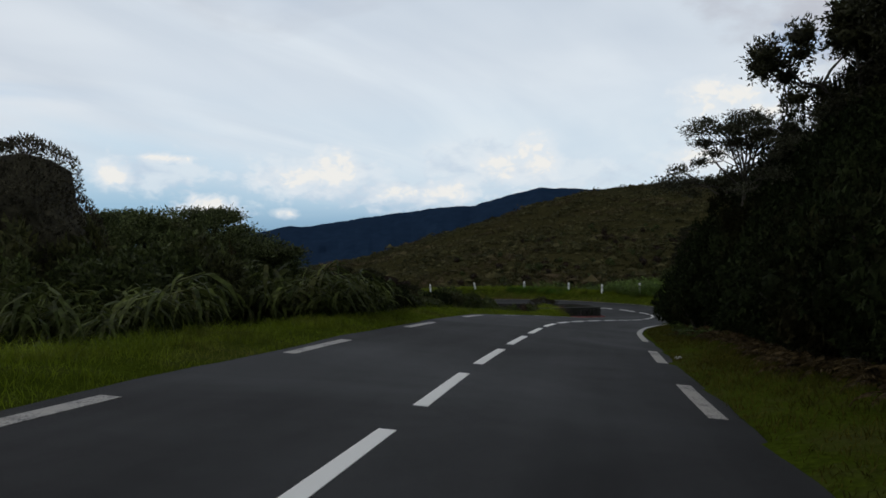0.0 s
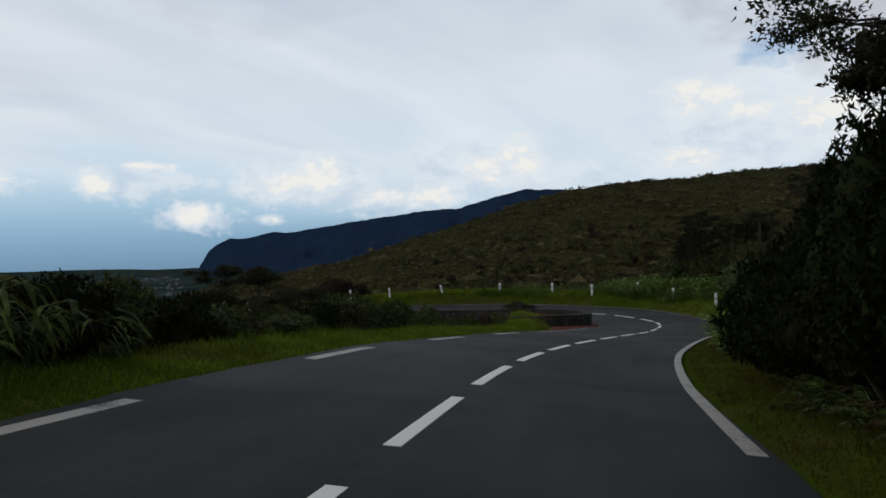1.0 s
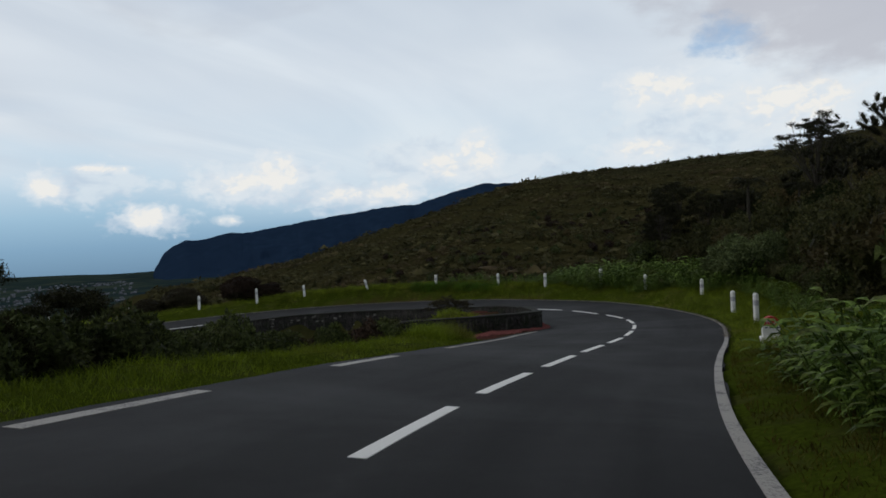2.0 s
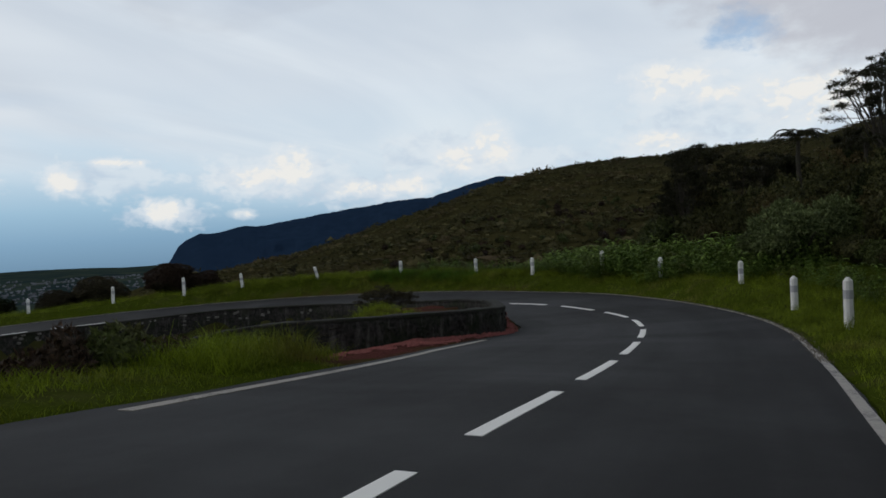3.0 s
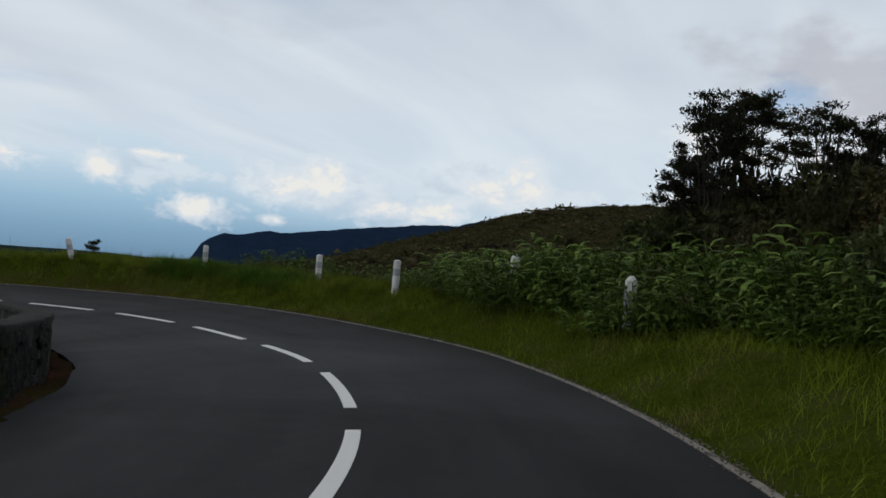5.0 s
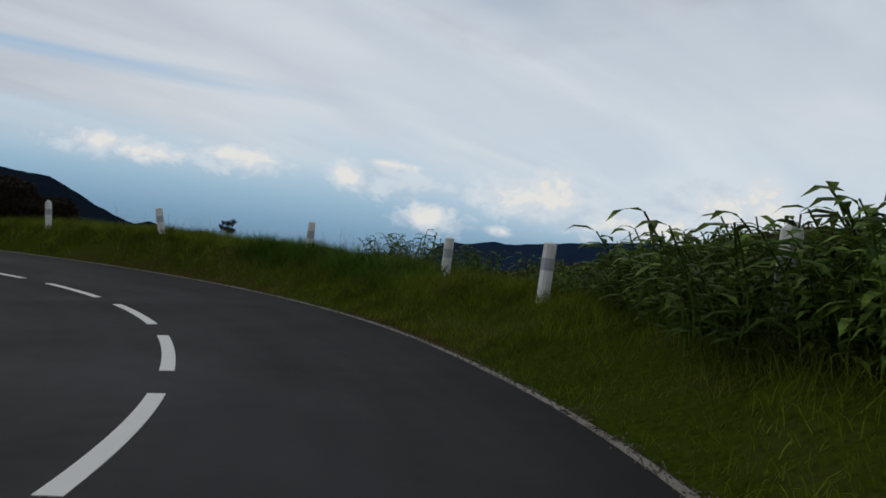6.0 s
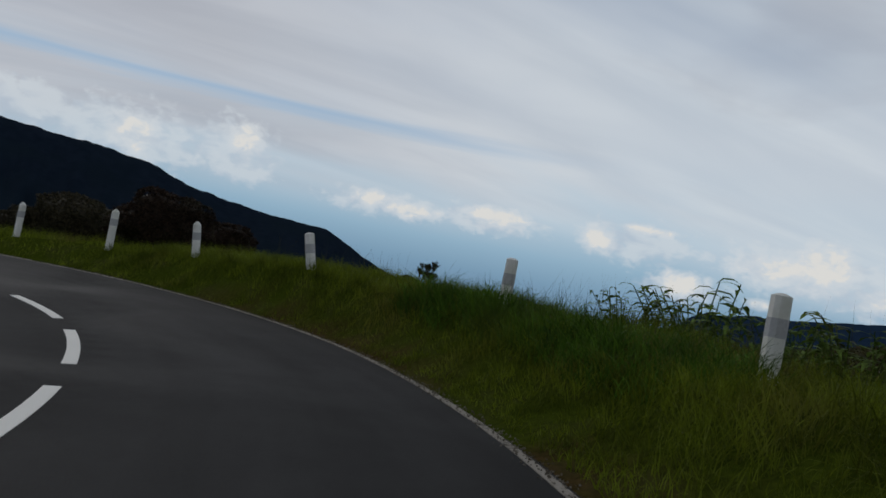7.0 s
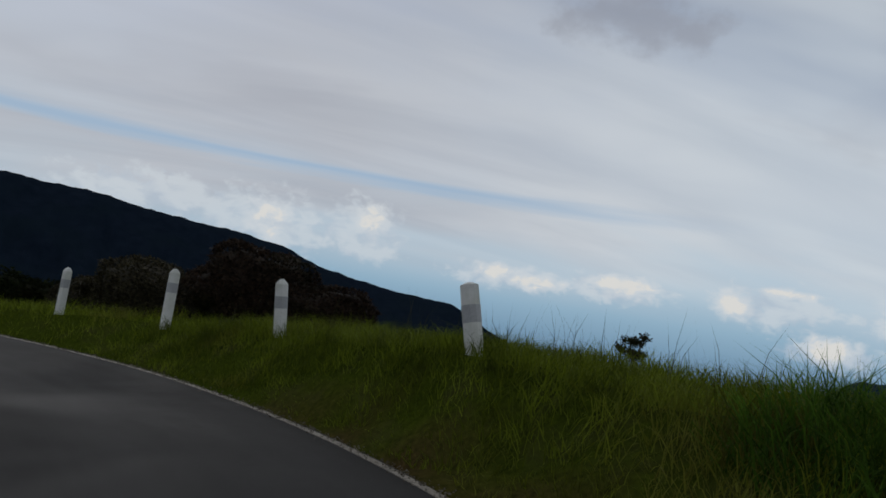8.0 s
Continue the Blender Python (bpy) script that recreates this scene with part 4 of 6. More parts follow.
def dome(r, lumps, spread, sub):
    """An uneven rounded heap of overlapping lumps, two units across, standing on the ground."""
    c = unit(r.normal(size=(lumps, 3)))
    c[:, 2] = np.abs(c[:, 2]) * 1.3 - 0.3
    c = unit(c) * r.uniform(0.55, 0.92, (lumps, 1))
    rad = spread * r.uniform(0.65, 1.25, lumps)
    bm = bmesh.new()
    bmesh.ops.create_icosphere(bm, subdivisions=sub, radius=1)
    v = np.array([q.co for q in bm.verts])
    f = np.array([[q.index for q in p.verts] for p in bm.faces])
    bm.free()
    along_c = v @ c.T
    gap = rad[None] ** 2 - ((c**2).sum(1)[None] - along_c**2)
    reach = np.where(gap > 0, along_c + np.sqrt(np.maximum(gap, 0)), 0.0).max(1)
    reach = np.maximum(reach, 0.62) * r.uniform(0.93, 1.05, len(v))
    low = v[:, 2] < 0
    square = np.where(low, (np.hypot(v[:, 0], v[:, 1]) ** 5 + np.abs(v[:, 2]) ** 5) ** -0.2, 1.0)
    return v * (reach * square)[:, None], f


def scatter(r, v, f, n):
    """Places and outward ways all over a mesh."""
    a, b, c = v[f[:, 0]], v[f[:, 1]], v[f[:, 2]]
    nor = np.cross(b - a, c - a)
    area = np.linalg.norm(nor, axis=1)
    k = r.choice(len(f), n, p=area / area.sum())
    u, w = r.uniform(0, 1, (2, n, 1))
    u, w = np.where(u + w > 1, 1 - u, u), np.where(u + w > 1, 1 - w, w)
    return a[k] * (1 - u - w) + b[k] * u + c[k] * w, unit(nor[k])


def shrub_mesh(seed, n=1500, leaf=0.11, lumps=26, tall=0.8, spread=0.34, sub=3, stand=0.14):
    """A rounded shrub about two metres across, standing on its origin."""
    r = np.random.default_rng(seed)
    v, f = dome(r, lumps, spread, sub)
    v = v * np.array((1, 1, tall)) + np.array((0, 0, tall * 0.95))
    p, nor = scatter(r, v, f, n)
    keep = p[:, 2] > 0.0
    p, nor = p[keep], nor[keep]
    m = len(p)
    p = p + nor * (stand * (r.uniform(0, 1, m) ** 1.5 - 0.75))[:, None]
    a = leaf_points(r, p, nor * 0.6 + np.array((0, 0, 0.2)) + r.normal(size=(m, 3)) * 0.7, r.uniform(0.6, 1.4, m) * leaf, r.uniform(0.45, 0.8, m) * leaf)
    heart = (v - np.array((0, 0, tall * 0.95))) * (1 - stand * 1.6) + np.array((0, 0, tall * 0.9))
    return join([a, (heart, f)])


def stems_mesh(seed, n=7, tall=0.9):
    r = np.random.default_rng(seed)
    segs = []
    for _ in range(n):
        t, lean = r.uniform(0, 6.28), r.uniform(0.1, 0.55)
        a = np.array((math.cos(t) * 0.08, math.sin(t) * 0.08, -0.25))
        b = a + np.array((math.cos(t) * lean * 0.5, math.sin(t) * lean * 0.5, tall * 0.7))
        c = b + np.array((math.cos(t) * lean, math.sin(t) * lean, tall * 0.6))
        segs += [(a, b, 0.05, 0.03), (b, c, 0.03, 0.012)]
    return tubes(segs)


SHRUBS, NATURAL = {}, {}


def shrub_meshes(kind, mat, count, **kw):
    out = []
    for q in range(count):
        v, f = shrub_mesh(100 + 17 * q + len(kind) * 7, **kw)
        out.append(mesh_of("foliage", v, f, mat, True))
    SHRUBS[kind], NATURAL[kind] = out, 1.9 * kw.get("tall", 0.8)


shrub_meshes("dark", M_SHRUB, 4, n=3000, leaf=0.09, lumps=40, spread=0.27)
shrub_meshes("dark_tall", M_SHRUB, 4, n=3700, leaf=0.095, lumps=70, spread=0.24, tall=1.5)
shrub_meshes("dark_big", M_BROWN, 2, n=14000, leaf=0.055, lumps=110, spread=0.2, tall=1.0, stand=0.08)
shrub_meshes("dome", M_DOME, 2, n=26000, leaf=0.03, lumps=150, spread=0.19, tall=1.0, stand=0.06)
shrub_meshes("olive", M_OLIVE, 3, n=2700, leaf=0.115, lumps=40, spread=0.26)
shrub_meshes("rust", M_RUST, 2, n=14000, leaf=0.05, lumps=90, spread=0.2, stand=0.07)
shrub_meshes("broad", M_BROAD, 2, n=4200, leaf=0.11, lumps=40, spread=0.28, stand=0.16)
shrub_meshes("far_dark", M_SLOPE, 3, n=700, leaf=0.185, lumps=36, spread=0.28, sub=2)
shrub_meshes("far_olive", M_OLIVE, 3, n=700, leaf=0.185, lumps=36, spread=0.28, sub=2)
shrub_meshes("far_rust", M_RUST, 2, n=700, leaf=0.185, lumps=36, spread=0.28, sub=2)
shrub_meshes("slope_tall", M_SLOPE, 3, n=1900, leaf=0.13, lumps=60, spread=0.25, tall=1.4)
shrub_meshes("slope", M_SLOPE, 3, n=1700, leaf=0.125, lumps=40, spread=0.27)
shrub_meshes("hill_dark", M_SLOPE, 3, n=230, leaf=0.27, lumps=30, spread=0.3, sub=1)
shrub_meshes("hill_olive", M_OLIVE, 3, n=230, leaf=0.27, lumps=30, spread=0.3, sub=1)
shrub_meshes("hill_rust", M_RUST, 2, n=230, leaf=0.27, lumps=30, spread=0.3, sub=1)
_v, _f = stems_mesh(5)
STEMS = mesh_of("stem", _v, _f, M_BARK)
_shrub_rng = np.random.default_rng(77)


def shrub(x, y, wide, tall, kind, label, group="", sink=0.15):
    """A shrub of that width and height in metres, standing on the ground."""
    r = _shrub_rng
    z = float(height(np.array([x]), np.array([y]))[0])
    root = tagged(new("shrub"), label, "shrub", group)
    root.matrix_world = Matrix.LocRotScale((x, y, z - sink), Euler((r.normal() * 0.06, r.normal() * 0.06, r.uniform(0, 6.28))), (wide / 2.1, wide / 2.1, (tall + sink) / NATURAL[kind]))
    part("foliage", SHRUBS[kind][int(r.integers(len(SHRUBS[kind])))], root)
    part("stem", STEMS, root)
    return root


class Heap:
    """Many bushes that nobody could count, gathered into one object a tint."""

    def __init__(self):
        self.rows = {}

    def add(self, x, y, wide, tall, kind, sink=0.2):
        r = _shrub_rng
        if kind.startswith("far_") and x > 15 and math.hypot(x - 17, y - 66) < 22:
            kind = {"far_dark": "slope", "far_olive": "olive", "far_rust": "slope"}[kind]
        me = SHRUBS[kind][int(r.integers(len(SHRUBS[kind])))]
        v = np.empty(len(me.vertices) * 3)
        me.vertices.foreach_get("co", v)
        v = v.reshape(-1, 3)
        t = r.uniform(0, 6.28)
        z = float(sheet_height(np.array([x]), np.array([y]))[0]) - sink
        c, s = math.cos(t), math.sin(t)
        k, h = wide / 2.1, (tall + sink) / NATURAL[kind]
        out = np.stack([x + k * (v[:, 0] * c - v[:, 1] * s), y + k * (v[:, 0] * s + v[:, 1] * c), z + v[:, 2] * h], 1)
        f = np.empty(len(me.polygons) * 3, int)
        me.polygons.foreach_get("vertices", f)
        self.rows.setdefault(kind, []).append((out, f.reshape(-1, 3)))

    def done(self, name, label):
        for kind, rows in self.rows.items():
            base, vs, fs = 0, [], []
            for v, f in rows:
                vs.append(v)
                fs.append(f + base)
                base += len(v)
            tagged(new(name, mesh_of(name, np.concatenate(vs), np.concatenate(fs), SHRUBS[kind][0].materials[0])), label, "scrub", kind="stuff")


def tree_parts(seed, tall, spread, trunk_r, forks=4, levels=4, flat=0.45, leaves=90, leaf=0.09, clump=0.5, bare=0.4, lean=(0, 0), draw=0.0, inner=0.0, ratio=(0.58, 0.8)):
    """Branches and crown of a tree that holds its leaves in flat tufts at the branch ends."""
    r = np.random.default_rng(seed)
    segs, tips = [], []

    def grow(p, way, length, rad, level):
        bend = unit(way + r.normal(size=3) * 0.16)
        mid = p + bend * length * 0.5
        end = mid + unit(way + r.normal(size=3) * 0.2 + np.array((0, 0, 0.12))) * length * 0.5
        segs.append((p, mid, rad, rad * 0.85))
        segs.append((mid, end, rad * 0.85, rad * 0.65))
        if level == 0 or (level == 1 and r.uniform() < inner):
            tips.append((end, unit(end - p)))
        if level == 0:
            return
        k = int(r.integers(2, 4)) if level < levels else forks
        for q in range(k):
            t = 6.28 * (q + r.uniform(-0.3, 0.3)) / k + seed
            out = np.array((math.cos(t), math.sin(t), 0.0))
            w = unit(way * 0.65 + out * (spread * r.uniform(0.45, 0.95)) + np.array((0, 0, 0.25)))
            grow(end, w, length * r.uniform(*ratio), rad * 0.6, level - 1)

    grow(np.array((0, 0, -0.4)), unit(np.array((lean[0], lean[1], 1.0))), tall * bare, trunk_r, levels)
    tips, ways = np.array([q[0] for q in tips]), np.array([q[1] for q in tips])
    k = tall / (tips[:, 2].max() + clump * flat * 0.5)
    segs = [(a * k, b * k, ra, rb) for a, b, ra, rb in segs]
    tips = tips * k
    # every tuft is an uneven little heap, drawn out along its branch
    bv, bf = blob(r, (1.0, 1.0, flat), seed, 1, 0.3)
    m = len(tips)
    size = clump * r.uniform(0.55, 1.1, (m, 1, 1))
    core = bv[None] * r.uniform(0.3, 0.75, (m, len(bv), 1)) * size
    core = core + ways[:, None] * (core @ ways[:, :, None]) * draw
    hv = (core + tips[:, None]).reshape(-1, 3)
    hf = (bf[None] + (np.arange(m) * len(bv))[:, None, None]).reshape(-1, 3)
    p, nor = scatter(r, hv, hf, m * leaves)
    n = len(p)
    p = p + nor * (clump * 0.45 * r.uniform(0, 1, n) ** 1.5)[:, None]
    w = np.repeat(ways, 1, 0)[r.integers(0, m, n)]
    crown = leaf_points(r, p, nor * 0.6 + w * draw + np.array((0, 0, 0.35)) + r.normal(size=(n, 3)) * 0.5, r.uniform(0.6, 1.4, n) * leaf, r.uniform(0.4, 0.7, n) * leaf)
    crown = np.concatenate([crown[0], hv]), np.concatenate([crown[1], hf + len(crown[0])])
    return tubes(segs, 6), crown


def tree(x, y, label, mat, seed, tall, sink=0.0, turn=0.0, name="tree", **kw):
    z = float(height(np.array([x]), np.array([y]))[0])
    (tv, tf), (cv, cf) = tree_parts(seed, tall, **kw)
    root = tagged(new(name), label, "tree")
    root.matrix_world = pose(x, y, z - sink, 0, 0, turn)
    part("trunk", mesh_of("trunk", tv, tf, M_BARK, True), root, "dark bare branching trunk")
    part("crown", mesh_of("crown", cv, cf, mat, True), root)
    return root


def fan_tree(x, y, fork_z, label, mat, seed, reach, rise, limbs=11, pad=0.42, leaves=230, leaf=0.085, lean=(0.0, 0.0), edge=0.8, bole=0.11, name="tree"):
    """A tree whose bare limbs fan out from one fork and carry flat pads of small leaves on an umbrella-shaped crown."""
    r = np.random.default_rng(seed)
    ground_z = float(height(np.array([x]), np.array([y]))[0])
    fork = np.array((0.0, 0.0, fork_z - ground_z))
    foot = np.array((-lean[0], -lean[1], -0.3))
    knee = (fork + foot) * 0.5 + np.array((r.normal() * 0.08, r.normal() * 0.08, 0))
    segs = [(foot, knee, bole * 1.25, bole), (knee, fork, bole, bole * 0.85)]
    ends = []

    def limb(start, end, thick, sag):
        a = start
        for f in (0.25, 0.5, 0.75, 1.0):
            b = start + (end - start) * f + np.array((0, 0, sag * math.sin(f * math.pi))) + r.normal(size=3) * 0.03 * (f < 1)
            segs.append((a, b, thick * (1.1 - 0.75 * (f - 0.25)), thick * (1.1 - 0.75 * f)))
            a = b
        ends.append(end)

    for k in range(limbs):
        t, q = 6.283 * (k + r.uniform(-0.35, 0.35)) / limbs + seed, (0.25, 0.95, 0.65)[k % 3] * r.uniform(0.85, 1.1)
        end = fork + np.array((math.cos(t) * q * reach, math.sin(t) * q * reach, rise * (1 - edge * q * q) * r.uniform(0.85, 1.1)))
        limb(fork + r.normal(size=3) * 0.03, end, bole * 0.36, -0.1 * reach * q)
        for _ in range(3):
            at = fork + (end - fork) * r.uniform(0.4, 0.75)
            out = end + np.array((r.normal() * 0.26 * reach, r.normal() * 0.26 * reach, -abs(r.normal()) * 0.13 * rise))
            limb(at, out, bole * 0.16, 0.02)
    tv, tf = tubes(segs, 5)
    ends = np.array(ends)
    count = len(ends) * leaves
    which = np.repeat(np.arange(len(ends)), leaves)
    size = (pad * r.uniform(0.65, 1.25, len(ends)))[which]
    off = unit(r.normal(size=(count, 3))) * r.uniform(0, 1, (count, 1)) ** 0.45
    off *= np.stack([size, size, size * 0.42], 1) * (1 + 0.35 * np.sin(5 * np.arctan2(off[:, 1], off[:, 0]) + which))[:, None]
    cv, cf = leaf_points(r, ends[which] + off + np.array((0, 0, 0.04)), off + r.normal(size=(count, 3)) * 0.25 + np.array((0, 0, 0.12)), r.uniform(0.6, 1.4, count) * leaf, r.uniform(0.45, 0.75, count) * leaf)
    root = tagged(new(name), label, name)
    root.matrix_world = pose(x, y, ground_z)
    part("trunk", mesh_of("trunk", tv, tf, M_BARK, True), root, "bare grey-brown trunk and limbs")
    part("crown", mesh_of("crown", cv, cf, mat), root)
    return root


def cane_mesh(seed):
    """One leafy cane a metre and a quarter tall, leaning out along x, with two rows of long leaves."""
    r = np.random.default_rng(seed)
    pos, way, length, segs = [], [], [], []
    lean = np.array((r.uniform(0.1, 0.75), r.normal() * 0.12, 0.0))
    face, last = r.uniform(0, 6.28), np.array((0, 0, -0.1))
    for k in range(10):
        f = (k + 1) / 10
        c = np.array((0, 0, 1.25 * f - 0.1)) + lean * f * f
        if k % 3 == 0:
            segs.append((last, c, 0.013, 0.010))
            last = c
        if f > 0.15:
            a = face + (k % 2) * math.pi + r.normal() * 0.45
            pos.append(c)
            way.append((math.cos(a) + lean[0] * 0.6, math.sin(a) + lean[1] * 0.6, r.uniform(0.15, 0.75)))
            length.append(r.uniform(0.34, 0.56) * (1.05 - 0.3 * abs(f - 0.6)))
    pos, way, length = np.array(pos), np.array(way), np.array(length)
    return join([long_leaves(r, pos, way, length, length * r.uniform(0.17, 0.24, len(length)), 0.55)]), tubes(segs, 4)


def long_cane_mesh(seed):
    """One arching cane with long narrow hanging leaves towards its head."""
    r = np.random.default_rng(seed)
    lean = np.array((r.uniform(0.35, 0.95), r.normal() * 0.15, 0.0))
    pos, way, length, segs = [], [], [], []
    last = np.array((0, 0, -0.1))
    for k in range(18):
        f = (k + 1) / 18
        c = np.array((0, 0, 1.3 * f - 0.32 * f**3 - 0.1)) + lean * f * f
        if k % 3 == 2:
            segs.append((last, c, 0.014, 0.010))
            last = c
        if f > 0.3:
            a = (k % 2) * math.pi + 1.2 + r.normal() * 0.6
            pos.append(c)
            way.append((math.cos(a) * 0.8 + 0.55, math.sin(a), r.uniform(0.0, 0.6)))
            length.append(r.uniform(0.36, 0.6) * (1.1 - 0.25 * abs(f - 0.7)))
    pos, way, length = np.array(pos), np.array(way), np.array(length)
    return join([long_leaves(r, pos, way, length, length * r.uniform(0.09, 0.13, len(length)), 0.85)]), tubes(segs, 4)


def cane_set(maker, first, mat):
    out = []
    for q in range(14):
        (v, f), (sv, sf) = maker(first + q)
        out.append(mesh_of("leafy_cane", np.concatenate([v, sv]), f + (sf + len(v)).tolist(), mat))
    return out


CANES = cane_set(cane_mesh, 300, M_GINGER)
LONG_CANES = cane_set(long_cane_mesh, 330, M_LONG_LEAF)
_ginger_rng = np.random.default_rng(5)


def ginger(x, y, size, label, group, canes=20, kind=CANES):
    r = _ginger_rng
    z = float(height(np.array([x]), np.array([y]))[0])
    root = tagged(new("ginger_plant"), label, "plant", group)
    root.matrix_world = Matrix.LocRotScale((x, y, z), Euler((0, 0, r.uniform(0, 6.28))), (size * r.uniform(0.9, 1.2), size * r.uniform(0.9, 1.2), size))
    for k in range(canes):
        t, q, h = r.uniform(0, 6.28), r.uniform(0, 1) ** 0.5 * 0.55, r.uniform(0.5, 1.08)
        cane = part("leafy_cane", kind[int(r.integers(len(kind)))], root)
        cane.matrix_basis = Matrix.LocRotScale((math.cos(t) * q, math.sin(t) * q, 0), Euler((0, 0, t + r.normal() * 0.4)), (0.55 + 0.45 * h, 0.55 + 0.45 * h, h))
    return root


def frond_mesh(seed, length, pinna, rise, droop, mat, pairs=18):
    """One fern frond arching out along x: a midrib with tapering leaflets."""
    r = np.random.default_rng(seed)
    pos, way, ln, segs = [], [], [], []
    last = np.zeros(3)
    for q in range(pairs):
        f = (q + 1) / pairs
        c = np.array((length * (f - 0.22 * f**3), 0.04 * math.sin(3 * f + seed), length * (rise * f - droop * f * f)))
        if q % 3 == 2:
            segs.append((last, c, 0.012 * (1.2 - f), 0.012 * (1.0 - f) + 0.002))
            last = c
        for sg in (-1, 1):
            pos.append(c)
            way.append((0.45, sg, -0.25 - 0.25 * f))
            ln.append(pinna * (math.sin(min(1.0, f * 1.9 + 0.12) * math.pi / 2) * (1.12 - f)) + 0.02)
    ln = np.array(ln)
    v, f = leaf_quads(r, np.array(pos), np.array(way), ln, ln * 0.15 + 0.008, 0.05)
    sv, sf = tubes(segs, 4)
    return mesh_of("frond", np.concatenate([v, sv]), f.tolist() + (sf + len(v)).tolist(), mat)


FERN_FRONDS = [frond_mesh(q, 1.2, 0.24, 0.75, 0.62, M_FERN, 30) for q in range(4)]
DRY_FRONDS = [frond_mesh(10 + q, 1.1, 0.26, 0.7, 0.72, M_DRY_FERN, 24) for q in range(4)]
CROWN_FRONDS = [frond_mesh(20 + q, 1.9, 0.42, (0.75, 0.95, 0.6, 0.85)[q], (1.1, 1.2, 1.0, 1.25)[q], M_TREE, 24) for q in range(4)]


def fern(x, y, size, seed, label="broad arching green fern on the verge", kind=FERN_FRONDS):
    z = float(height(np.array([x]), np.array([y]))[0])
    r = np.random.default_rng(seed)
    root = tagged(new("fern"), label, "fern", "ferns under the roadside bushes")
    root.matrix_world = Matrix.LocRotScale((x, y, z), Euler((0, 0, seed)), (size, size, size))
    for k in range(11):
        part("frond", kind[k % 4], root).matrix_basis = Matrix.LocRotScale((0, 0, 0), Euler((0, r.normal() * 0.15, 6.28 * (k + r.uniform(-0.35, 0.35)) / 11)), (r.uniform(0.8, 1.15),) * 3)
    return root


def tree_fern(x, y, tall, seed, reach=1.0):
    z = float(height(np.array([x]), np.array([y]))[0])
    r = np.random.default_rng(seed)
    root = tagged(new("tree_fern"), "tall tree fern with a slim dark trunk and drooping fronds", "tree fern")
    root.matrix_world = pose(x, y, z - 0.3)
    segs = [((0, 0, tall * k / 6), (0.03 * (k % 2), 0.02 * ((k + 1) % 2), tall * (k + 1) / 6), 0.16 - 0.012 * k, 0.15 - 0.012 * k) for k in range(6)]
    tv, tf = tubes(segs, 8)
    part("trunk", mesh_of("trunk", tv, tf, M_BARK, True), root)
    for k in range(24):
        part("frond", CROWN_FRONDS[k % 4], root).matrix_basis = Matrix.LocRotScale((0, 0, tall), Euler((0, r.normal() * 0.2, 6.28 * (k + r.uniform(-0.35, 0.35)) / 24)), (reach * r.uniform(0.8, 1.1),) * 3)
    return root


# ---------------------------------------------------------------- guard posts
def post_mesh(wide, lo, hi, chamfer, top=0.0):
    """A square pillar piece with cut corners; top: how far its head narrows to a blunt point."""
    def ring(w, c, z):
        a, b = w / 2, w / 2 - c
        return [(a, -b, z), (a, b, z), (b, a, z), (-b, a, z), (-a, b, z), (-a, -b, z), (-b, -a, z), (b, -a, z)]

    rings = [ring(wide, chamfer, lo), ring(wide, chamfer, hi)]
    if top:
        rings += [ring(wide * 0.9, chamfer, hi + top * 0.25), ring(wide * 0.34, chamfer * 0.4, hi + top)]
    v = [p for q in rings for p in q]
    f = [[8 * k + i, 8 * k + (i + 1) % 8, 8 * k + 8 + (i + 1) % 8, 8 * k + 8 + i] for k in range(len(rings) - 1) for i in range(8)]
    f.append([8 * (len(rings) - 1) + i for i in range(8)])
    f.append(list(range(8))[::-1])
    return v, f


POST_BODY = mesh_of("shaft", *post_mesh(0.19, -0.35, 0.86, 0.045), M_POST)
POST_CAP = mesh_of("cap", *post_mesh(0.188, 0.86, 0.90, 0.045, 0.09), M_POST)
POST_FLAT = mesh_of("cap", *post_mesh(0.188, 0.86, 0.93, 0.045, 0.03), M_POST)
POST_BAND = mesh_of("reflective_band", *post_mesh(0.197, 0.50, 0.70, 0.048), M_BAND)


def guard_post(x, y, top_z, lean_x=0.0, lean_y=0.0, turn=0.0, flat=False, extra=""):
    """A post whose head stands at x, y, top_z; lean: metres aside for each metre of height."""
    tall = 0.98
    root = tagged(new("guard_post"), "white concrete guard post" + extra, "road post", "guard posts along the outside of the bend")
    up = Vector((lean_x, lean_y, 1.0)).normalized()
    foot = Vector((x, y, top_z)) - up * tall
    root.matrix_world = Matrix.Translation(foot) @ Vector((0, 0, 1)).rotation_difference(up).to_matrix().to_4x4() @ pose(0, 0, 0, 0, 0, turn)
    shaft = part("shaft", POST_BODY, root)
    part("cap", POST_FLAT if flat else POST_CAP, root)
    part("reflective_band", POST_BAND, shaft, "worn grey reflective band")
    return root


